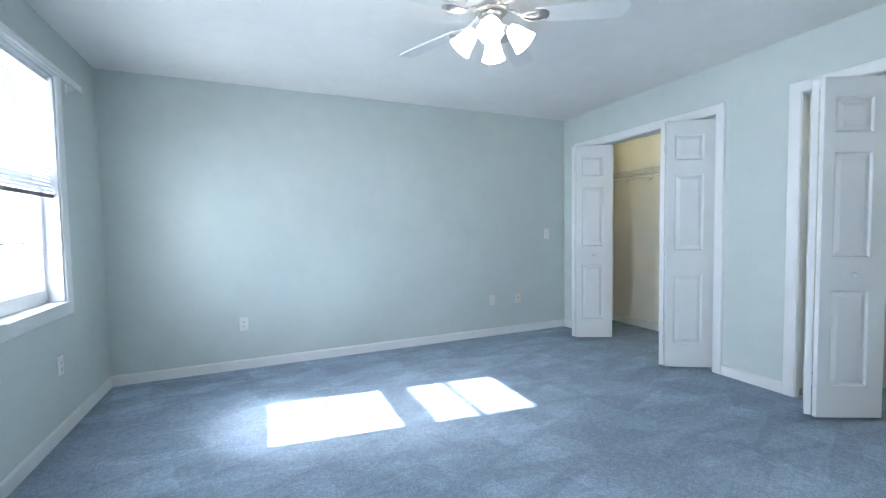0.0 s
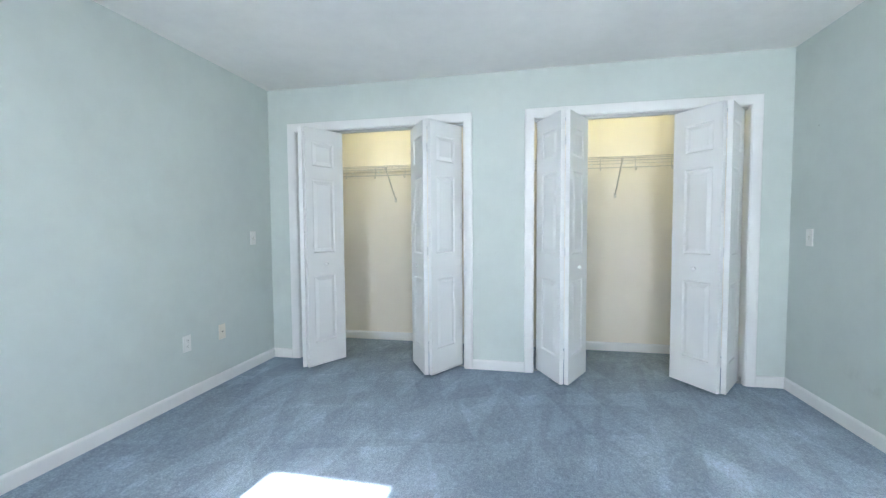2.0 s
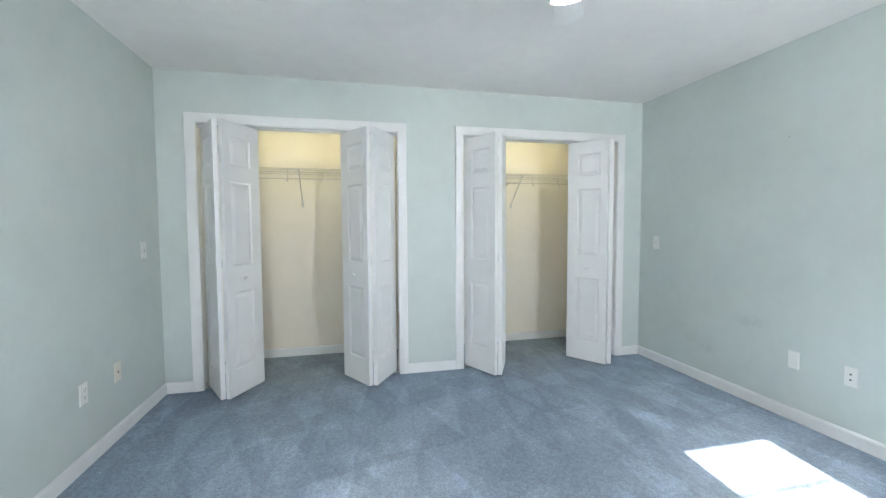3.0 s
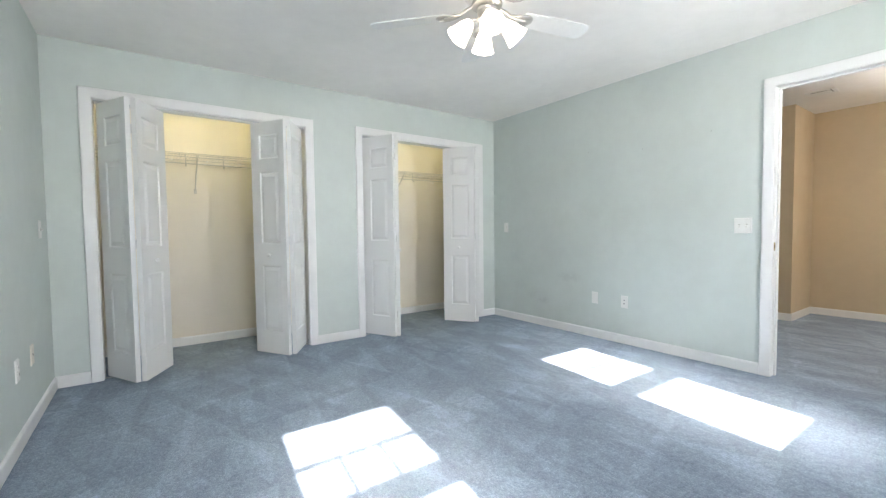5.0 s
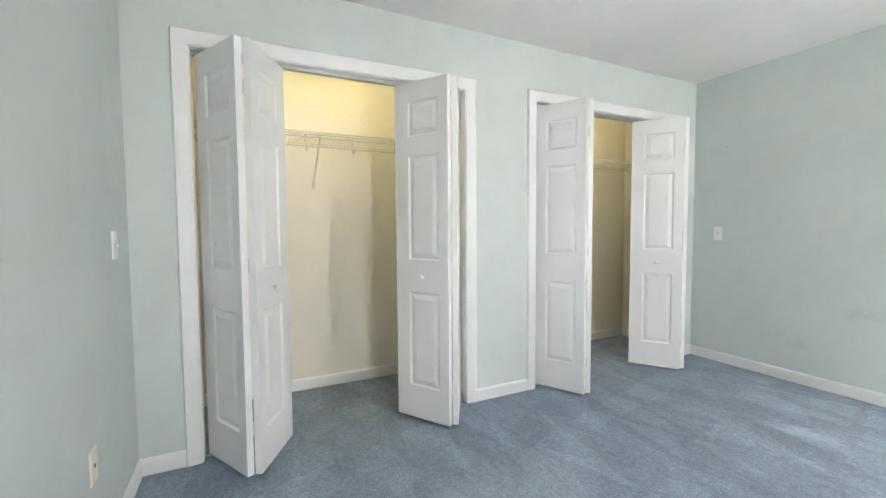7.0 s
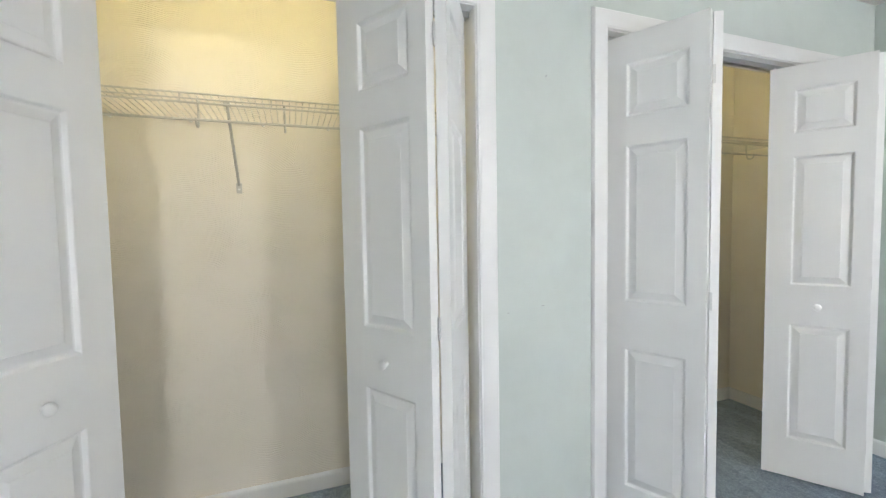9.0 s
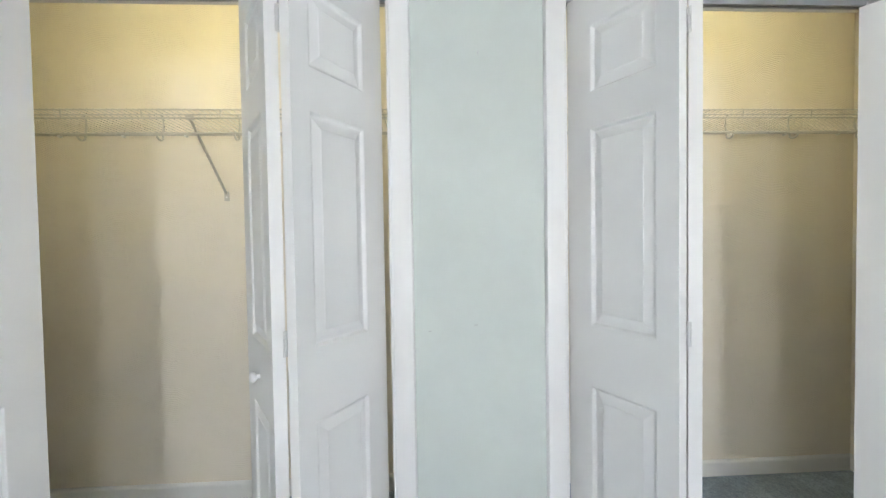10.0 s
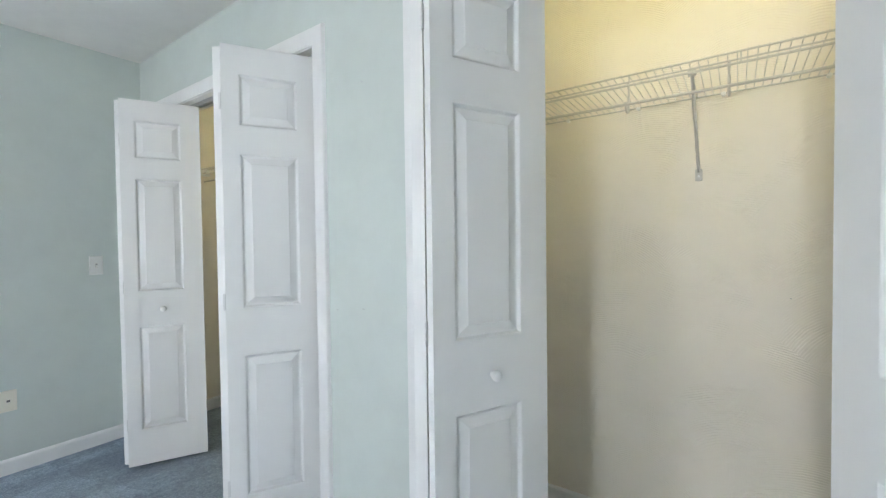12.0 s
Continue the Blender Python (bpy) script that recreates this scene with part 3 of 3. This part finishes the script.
def bifold(jamb_y, side, angle, label):
    """Two hinged leaves folded into the room; side is +1 where the opening lies towards +y of its jamb."""
    a = radians(angle)
    door = thing("bifold_door", label, "closet door", (DOOR_X, jamb_y, FLOOR_GAP), group="folding closet doors")
    h = THICK / 2

    def leaf(start, way, mesh):
        # local x of the leaf runs along way; its front turns away from the fold
        ang = math.degrees(math.atan2(way[1], way[0]))
        ob = new("leaf", mesh)
        ob.parent = door
        ob.matrix_basis = pose(start[0], start[1], 0, 0, 0, ang)
        return ob
    d1 = Vector((-math.sin(a), side * math.cos(a)))
    back1 = Vector((math.cos(a), side * math.sin(a)))
    start1 = Vector((0.0, side * 0.034))
    first = leaf(start1, d1, JAMB_LEAF)
    hinge = start1 + LEAF * d1 + (h + 0.002) * back1 + 0.0015 * d1
    d2 = Vector((math.sin(a), side * math.cos(a)))
    back2 = Vector((math.cos(a), -side * math.sin(a)))
    start2 = hinge - (h + 0.002) * back2 + 0.0015 * d2
    second = leaf(start2, d2, LEAD_LEAF)
    front2 = -side            # the outer face of the second leaf, as a sign along its own y
    front2 = -1 if (Matrix.Rotation(math.atan2(d2[1], d2[0]), 2) @ Vector((0, 1))).dot(back2) > 0 else 1
    k = new("knob", KNOB_MESH)
    k.parent = second
    k.matrix_basis = pose(LEAF * 0.48, front2 * h, 0.862, -90 * front2, 0, 0)
    tagged(k, "small round white knob")
    for z in (0.22, 0.987, 1.795):
        g = new("hinge", HINGE_MESH)
        g.parent = first
        local = first.matrix_basis.inverted() @ Vector((hinge[0], hinge[1], 0))
        g.matrix_basis = pose(local[0] + 0.003, local[1], z)
        tagged(g, "small zinc butt hinge")
    tip = start2 + (LEAF - 0.02) * d2
    bm = bmesh.new()
    tube(bm, ((tip[0], tip[1], TALL - 0.001), (tip[0], tip[1], TALL + 0.012)), 0.005, 10)
    part("guide_pin", bm, M_STEEL, door)
    bm = bmesh.new()
    pv = start1 + 0.02 * d1
    tube(bm, ((pv[0], pv[1], TALL - 0.001), (pv[0], pv[1], TALL + 0.012)), 0.005, 10)
    part("pivot_pin", bm, M_STEEL, door)
    bm = box(bmesh.new(), -0.014, -0.002 if side > 0 else -0.06, -FLOOR_GAP, 0.014, 0.06 if side > 0 else 0.002, -FLOOR_GAP + 0.004)
    box(bm, -0.014, 0.0 if side > 0 else -0.003, -FLOOR_GAP + 0.004, 0.014, 0.003 if side > 0 else 0.0, 0.03)
    tube(bm, ((pv[0], pv[1], -FLOOR_GAP + 0.003), (pv[0], pv[1], 0.002)), 0.006, 10)
    part("floor_pivot", bm, M_STEEL, door, "zinc pivot bracket screwed to jamb and floor")
    return door


TEXT = "white moulded bifold closet door with a round knob, folded open"
bifold(CLOSETS[0][1], -1, ANGLES[0], TEXT)
bifold(CLOSETS[0][0], 1, ANGLES[1], TEXT)
bifold(CLOSETS[1][1], -1, ANGLES[2], TEXT)
bifold(CLOSETS[1][0], 1, ANGLES[3], TEXT)
for c0, c1 in CLOSETS:
    tr = thing("bifold_track", "grey steel track under the closet head jamb", "door track", (DOOR_X, (c0 + c1) / 2, HEAD), group="closet door tracks")
    half = (c1 - c0) / 2 - 0.004
    bm = box(bmesh.new(), -0.014, -half, -0.003, 0.014, half, -0.0005)
    box(bm, -0.014, -half, -0.022, -0.012, half, -0.003)
    box(bm, 0.012, -half, -0.022, 0.014, half, -0.003)
    box(bm, -0.012, -half, -0.022, -0.007, half, -0.0205)
    box(bm, 0.007, -half, -0.022, 0.012, half, -0.0205)
    part("channel", bm, M_STEEL, tr)

# ---- closet shelves ----
SHELF_Z, SHELF_FRONT = 1.782, 3.768


def wire_shelf(y0, y1, brace_y, hooks):
    mid = (y0 + y1) / 2
    s = thing("wire_shelf", "white vinyl-coated wire shelf with hanging rod on the closet back wall", "wire shelf", (X_BACK, mid, SHELF_Z), group="closet shelves")
    half = (y1 - y0) / 2 - 0.006
    front = SHELF_FRONT - X_BACK
    for name, x, z, r in (("front_rail", front, 0.0, 0.0032), ("deck_rail", front + 0.05, -0.005, 0.0028), ("lip_rail", front + 0.006, -0.031, 0.0038), ("back_rail", -0.012, -0.004, 0.003), ("hang_rod", front + 0.022, -0.087, 0.0048)):
        part(name, tube(bmesh.new(), ((x, -half, z), (x, half, z)), r, 10), M_WIRE, s, smooth=True)
    bm = tube(bmesh.new(), ((-0.008, 0, -0.0005), (front + 0.03, 0, 0.0035), (front - 0.002, 0, 0.0035)), 0.0013, 6)
    wire = mesh_of("wire", bm, M_WIRE, True)
    n = int((2 * half - 0.02) / 0.0245)
    for i in range(n + 1):
        w = new("wire", wire)
        w.parent = s
        w.matrix_basis = pose(0, -half + 0.012 + i * 0.0245, 0)
    # the slanting brace and its foot
    by = brace_y - mid
    brace = part("brace", tube(bmesh.new(), ((front + 0.088, by, -0.010), (-0.009, by, 1.497 - SHELF_Z)), 0.0058, 10), M_WIRE, s, "grey coated support brace", True)
    foot = boxed(-0.006, by - 0.012, 1.462 - SHELF_Z, 0.0, by + 0.012, 1.508 - SHELF_Z, 0.003)
    part("foot", foot, M_WIRE, brace)
    bm = tube(bmesh.new(), ((-0.005, by, 1.48 - SHELF_Z), (-0.0085, by, 1.48 - SHELF_Z)), 0.0045, 10)
    part("screw", bm, M_PLATE, brace)
    part("saddle", boxed(front + 0.074, by - 0.012, -0.014, front + 0.098, by + 0.012, 0.004, 0.003), M_WIRE, brace)
    # ties between the front rails
    tie = mesh_of("rail_tie", tube(bmesh.new(), ((front + 0.004, 0, 0.002), (front + 0.006, 0, -0.031)), 0.0024, 6), M_WIRE, True)
    k = -half + 0.01
    while k < half:
        c = new("rail_tie", tie)
        c.parent = s
        c.matrix_basis = pose(0, k, 0)
        k += 0.3
    # moulded brackets that hold the rail ends on the side walls
    for e in (-1, 1):
        y = e * half
        end = part("end_bracket", boxed(front - 0.012, y - 0.009, -0.046, front + 0.058, y + 0.006 if e > 0 else y + 0.009, 0.012, 0.003), M_PLATE, s, "white moulded end bracket")
        part("screw", tube(bmesh.new(), ((front + 0.024, y - e * 0.009, -0.018), (front + 0.024, y - e * 0.0115, -0.018)), 0.005, 10), M_STEEL, end)
    # hooks that carry the rod
    pts = [(front + 0.05, 0, -0.004), (front + 0.066, 0, -0.014), (front + 0.07, 0, -0.045), (front + 0.062, 0, -0.085)]
    for k in range(0, 9):
        q = math.pi * k / 8
        pts.append((front + 0.042 + 0.020 * math.cos(q), 0, -0.092 - 0.016 * math.sin(q)))
    pts.append((front + 0.022, 0, -0.080))
    hook = mesh_of("hook", tube(bmesh.new(), pts, 0.0042, 8), M_WIRE, True)
    for hy in hooks:
        h = new("hook", hook)
        h.parent = s
        h.matrix_basis = pose(0, hy - mid, 0)
    clip = mesh_of("wall_clip", soft(tube(bmesh.new(), ((0.0, 0, -0.006), (-0.016, 0, -0.006)), 0.008, 8), 0.001, 1), M_PLATE)
    k = -half + 0.09
    while k < half:
        c = new("wall_clip", clip)
        c.parent = s
        c.matrix_basis = pose(0, k, 0)
        k += 0.29
    return s


wire_shelf(2.11, 4.12, 3.186, (2.68, 2.98, 3.28, 3.58, 3.88))
wire_shelf(-0.02, 2.01, 1.024, HOOKS_SOUTH)
for c0, c1 in CLOSETS:
    l = thing("closet_lamp", "warm strip lamp above the opening inside a closet", "lamp", (X_INNER + 0.012, (c0 + c1) / 2 + (0.06 if c0 < 2 else -0.06), 2.33), group="closet lamps")
    part("holder", boxed(0.0, -0.68, -0.02, 0.028, 0.68, 0.02, 0.004), M_PLATE, l)
    part("tube", tube(bmesh.new(), ((0.045, -0.65, 0), (0.045, 0.65, 0)), 0.013, 12), M_BULB, l, "glowing warm white tube", True)
    for e in (-0.66, 0.66):
        part("socket", boxed(0.024, e - 0.012, -0.017, 0.06, e + 0.012, 0.017, 0.003), M_PLATE, l)

# ---- ceiling fan ----
fan = thing("ceiling_fan", "white five-bladed ceiling fan with four lit bell shades", "ceiling fan", (1.203, 2.05, TOP))
part("canopy", lathe(((0.10, 0.0), (0.10, -0.014), (0.09, -0.028), (0.075, -0.034)), 32), M_FAN, fan, smooth=True)
part("motor_housing", lathe(((0.075, -0.032), (0.112, -0.040), (0.126, -0.055), (0.128, -0.075), (0.122, -0.105), (0.10, -0.125), (0.072, -0.135)), 40), M_FAN, fan, smooth=True)
part("housing_band", lathe(((0.1285, -0.072), (0.131, -0.076), (0.131, -0.086), (0.1275, -0.090)), 40, False), M_FANTRIM, fan, "brushed metal band", True)
part("flywheel", lathe(((0.072, -0.135), (0.082, -0.139), (0.082, -0.158), (0.066, -0.164), (0.050, -0.167)), 32), M_FANTRIM, fan, "brushed metal flywheel", True)
part("switch_housing", lathe(((0.050, -0.167), (0.056, -0.172), (0.058, -0.178), (0.052, -0.186), (0.052, -0.222), (0.057, -0.228), (0.052, -0.244), (0.03, -0.260), (0.01, -0.266)), 32), M_FANTRIM, fan, "brushed metal switch housing", True)


def blade_mesh():
    bm = bmesh.new()
    outline = [(0.22, -0.052), (0.40, -0.060), (0.60, -0.066), (0.645, -0.058), (0.662, -0.03), (0.665, 0.0), (0.662, 0.03), (0.645, 0.058), (0.60, 0.066), (0.40, 0.060), (0.22, 0.052), (0.205, 0.03), (0.205, -0.03)]
    lo = [bm.verts.new((x, y, -0.003)) for x, y in outline]
    hi = [bm.verts.new((x, y, 0.003)) for x, y in outline]
    bm.faces.new(list(reversed(lo)))
    bm.faces.new(hi)
    for i in range(len(lo)):
        j = (i + 1) % len(lo)
        bm.faces.new((lo[i], lo[j], hi[j], hi[i]))
    return mesh_of("blade", bm, M_FAN)


def iron_mesh():
    """A scrolled arm that ends in a round medallion under the blade."""
    bm = bmesh.new()
    tube(bm, ((0.075, 0, 0.036), (0.11, 0, 0.026), (0.15, 0, 0.004), (0.19, 0, -0.007), (0.24, 0, -0.008)), 0.009, 8)
    for s in (-1, 1):
        tube(bm, ((0.14, 0, 0.006), (0.165, s * 0.020, -0.004), (0.20, s * 0.034, -0.008), (0.25, s * 0.036, -0.008), (0.27, s * 0.022, -0.008)), 0.006, 8)
    for z0, z1, r in ((-0.0032, -0.0075, 0.040), (-0.0075, -0.0105, 0.026)):
        ring = [[bm.verts.new((0.245 + r * math.cos(math.pi * k / 12), r * math.sin(math.pi * k / 12), z)) for k in range(24)] for z in (z0, z1)]
        bm.faces.new(ring[0])
        bm.faces.new(list(reversed(ring[1])))
        for k in range(24):
            bm.faces.new((ring[0][k], ring[0][(k + 1) % 24], ring[1][(k + 1) % 24], ring[1][k]))
    return mesh_of("blade_iron", bm, M_FANTRIM, True)


BLADE, IRON = blade_mesh(), iron_mesh()
for k in range(5):
    b = new("blade", BLADE)
    b.parent = fan
    b.matrix_basis = pose(0, 0, -0.185, 0, 0, -31 + 72 * k) @ pose(0, 0, 0, -11, 0, 0)
    i = new("blade_iron", IRON)
    i.parent = b


def shade_mesh():
    """A fluted bell that opens along -z."""
    bm = bmesh.new()
    steps = 40
    prof = ((0.024, 0.0), (0.030, -0.012), (0.040, -0.030), (0.048, -0.055), (0.053, -0.080), (0.060, -0.105), (0.068, -0.122), (0.066, -0.1235), (0.057, -0.104), (0.049, -0.078), (0.044, -0.054), (0.035, -0.030), (0.022, -0.006))
    rings = []
    for r, z in prof:
        ring = []
        for i in range(steps):
            q = 2 * math.pi * i / steps
            rr = r * (1 + 0.035 * math.cos(10 * q) * min(1, -z / 0.09))
            ring.append(bm.verts.new((rr * math.cos(q), rr * math.sin(q), z)))
        rings.append(ring)
    for a, b in zip(rings, rings[1:]):
        for i in range(steps):
            j = (i + 1) % steps
            bm.faces.new((a[i], a[j], b[j], b[i]))
    bm.faces.new(rings[-1])
    return mesh_of("shade", bm, M_SHADE, True)


SHADE = shade_mesh()
for az in (147, 237, 327, 57):
    arm = part("light_arm", tube(bmesh.new(), ((0.03, 0, -0.238), (0.065, 0, -0.230), (0.083, 0, -0.234), (0.093, 0, -0.248)), 0.008, 10), M_FANTRIM, fan, smooth=True)
    arm.matrix_basis = pose(0, 0, 0, 0, 0, az)
    s = new("shade", SHADE)
    s.parent = arm
    s.matrix_basis = pose(0.090, 0, -0.241, 0, -42, 0) @ Matrix.Scale(0.94, 4)
    tagged(s, "lit frosted white glass bell shade")
for y, n in ((0.03, 11), (-0.03, 8)):
    chain = bmesh.new()
    tube(chain, ((0.0, y, -0.262), (0.0, y, -0.262 - 0.012 * n)), 0.0012, 6)
    tube(chain, ((0.0, y, -0.262 - 0.012 * n), (0.0, y, -0.28 - 0.012 * n)), 0.004, 8)
    part("pull_chain", chain, M_FANTRIM, fan)


# ---- wall plates ----
def plate(name, label, category, place, turn, kind, gangs=1, group="", material=None):
    """A cover plate that faces its own -y."""
    material = material or M_PLATE
    p = thing(name, label, category, place, turn, group)
    w = 0.035 + 0.023 * (gangs - 1)
    bm = bmesh.new()
    lo = [bm.verts.new((x, 0.0, z)) for x, z in ((-w, -0.0575), (w, -0.0575), (w, 0.0575), (-w, 0.0575))]
    hi = [bm.verts.new((x, -0.006, z)) for x, z in ((-w + 0.004, -0.0535), (w - 0.004, -0.0535), (w - 0.004, 0.0535), (-w + 0.004, 0.0535))]
    bm.faces.new(hi)
    bm.faces.new(lo)
    for i in range(4):
        j = (i + 1) % 4
        bm.faces.new((lo[i], lo[j], hi[j], hi[i]))
    part("cover", bm, material, p)

    def screw(x, z):
        part("screw", tube(bmesh.new(), ((x, -0.0055, z), (x, -0.0072, z)), 0.0032, 10), material, p)
    for g in range(gangs):
        x = (g - (gangs - 1) / 2) * 0.046
        if kind == "toggle":
            part("toggle_frame", boxed(x - 0.0055, -0.0068, -0.0125, x + 0.0055, -0.005, 0.0125, 0.0008), M_IVORY, p)
            # dark block drawn as the shade around the toggle
            part("toggle_shade", boxed(x - 0.0052, -0.0072, -0.0095, x + 0.0052, -0.0066, 0.0095), M_SLOT, p)
            bm = boxed(-0.0045, -0.0145, -0.0048, 0.0045, 0.0, 0.0048, 0.001)
            ob = part("toggle", bm, material, p)
            ob.matrix_basis = pose(x, -0.005, 0.002, 28, 0, 0)
            screw(x, 0.030), screw(x, -0.030)
        if kind == "duplex":
            for z in (-0.0195, 0.0195):
                r = part("receptacle", boxed(x - 0.0165, -0.0085, z - 0.014, x + 0.0165, -0.005, z + 0.014, 0.003), material, p)
                # slots and ground hole are dark blocks coloured as shaded recesses
                for dx in (-0.0065, 0.0065):
                    part("slot", boxed(x + dx - 0.0013, -0.0092, z - 0.001, x + dx + 0.0013, -0.008, z + 0.008), M_SLOT, r)
                part("ground_hole", tube(bmesh.new(), ((x, -0.008, z - 0.007), (x, -0.0092, z - 0.007)), 0.0026, 10), M_SLOT, r)
            screw(x, 0.0)
        if kind == "rocker":
            part("insert", boxed(x - 0.0165, -0.009, -0.033, x + 0.0165, -0.005, 0.033, 0.002), material, p)
            screw(x, 0.048), screw(x, -0.048)
        if kind == "jacks":
            # jack openings are dark blocks that carry the shade of a socket
            for z in (-0.016, 0.016):
                part("jack", boxed(x - 0.0055, -0.0075, z - 0.005, x + 0.0055, -0.005, z + 0.005, 0.001), M_SLOT, p, "dark block as the shaded jack opening")
            screw(x, 0.042), screw(x, -0.042)
        if kind == "jack":
            part("jack", boxed(x - 0.007, -0.0075, -0.005, x + 0.007, -0.005, 0.006, 0.001), M_SLOT, p, "dark block as the shaded jack opening")
            screw(x, 0.042), screw(x, -0.042)
    return p


# plates face -y by themselves: turn 0 on the north wall, 180 on the south, -90... on the others
plate("light_switch", "white single toggle switch plate on a sage wall", "light switch", (3.148, Y_NORTH, 1.115), 0, "toggle", group="single switches")
plate("light_switch", "white single toggle switch plate on a sage wall", "light switch", (3.19, Y_SOUTH, 1.107), 180, "toggle", group="single switches")
plate("double_light_switch", "white two-gang toggle switch plate beside the doorway", "light switch", (0.697, Y_SOUTH, 1.087), 180, "toggle", 2)
plate("outlet", "white duplex outlet low on a sage wall", "outlet", (2.41, Y_NORTH, 0.395), 0, "duplex", group="outlets")
plate("outlet", "white duplex outlet low on a sage wall", "outlet", (-0.07, Y_NORTH, 0.392), 0, "duplex", group="outlets")
plate("outlet", "white duplex outlet under the window", "outlet", (X_WEST, 3.30, 0.415), 90, "duplex", group="outlets")
plate("phone_jack", "ivory phone jack plate with one dark socket", "phone jack", (2.748, Y_NORTH, 0.398), 0, "jack", material=M_IVORY)
plate("outlet", "white rectangular-faced outlet low on a sage wall", "outlet", (1.947, Y_SOUTH, 0.395), 180, "rocker", group="outlets")
plate("cable_jack", "white plate with two dark jacks low on a sage wall", "wall jack", (1.633, Y_SOUTH, 0.392), 180, "jacks")

# ---- hall vent ----
vent = thing("ceiling_vent", "white metal ceiling register in the hall", "vent", (0.72, -2.06, TOP))
bm = bmesh.new()
for x0, y0, x1, y1 in ((-0.115, -0.09, 0.115, -0.062), (-0.115, 0.062, 0.115, 0.09), (-0.115, -0.062, -0.085, 0.062), (0.085, -0.062, 0.115, 0.062)):
    box(bm, x0, y0, -0.007, x1, y1, 0.0)
part("frame", bm, M_PLATE, vent)
# dark sheet on the ceiling, painted as the shade of the duct
part("backing", boxed(-0.085, -0.062, -0.002, 0.085, 0.062, 0.0), M_HOLE_SHADE, vent, "dark sheet for the shaded duct behind the slats")
for k in range(3):
    sl = part("slat", boxed(-0.072, -0.016, -0.0008, 0.085, 0.016, 0.0008), M_PLATE, vent)
    sl.matrix_basis = pose(0, -0.046 + 0.029 * k, -0.0055, 10, 0, 0)

# ---- small marks ----
nail = thing("nail", "small bent picture nail in the wall between the closets", "nail", (X_EAST, 2.06, 1.847))
part("shank", tube(bmesh.new(), ((0.0, 0, 0), (-0.007, 0, 0.003)), 0.0014, 8), M_STEEL, nail)
part("head", tube(bmesh.new(), ((-0.007, 0, 0.003), (-0.0082, 0, 0.0034)), 0.0027, 10), M_STEEL, nail)
for y, z, w in ((2.077, 0.986, 0.012), (2.226, 0.970, 0.008)):
    sc = thing("scuff_mark", "short grey scuff on the painted wall", "scuff", (X_EAST, y, z), group="wall scuffs")
    part("mark", boxed(-0.0008, -w / 2, -0.0012, 0.0, w / 2, 0.0012), M_SCUFF, sc)
for y, z in ((0.615, 0.818), (0.749, 1.029)):
    sp = thing("wall_spot", "tiny dark fleck on the cream closet wall", "wall mark", (X_BACK, y, z), group="closet wall flecks")
    part("fleck", tube(bmesh.new(), ((0.0, 0, 0), (-0.0008, 0, 0)), 0.0019, 8), M_SCUFF, sp)
for x, z in ((3.14, 1.836), (2.58, 1.79), (2.03, 1.837), (1.474, 1.78), (0.921, 1.827)):
    an = thing("wall_anchor", "small grey screw hole in a sage green wall", "wall anchor", (x, Y_SOUTH, z), group="wall anchors")
    part("plug", tube(bmesh.new(), ((0, 0.0, 0), (0, 0.0015, 0)), 0.0042, 10), M_HOLE, an)
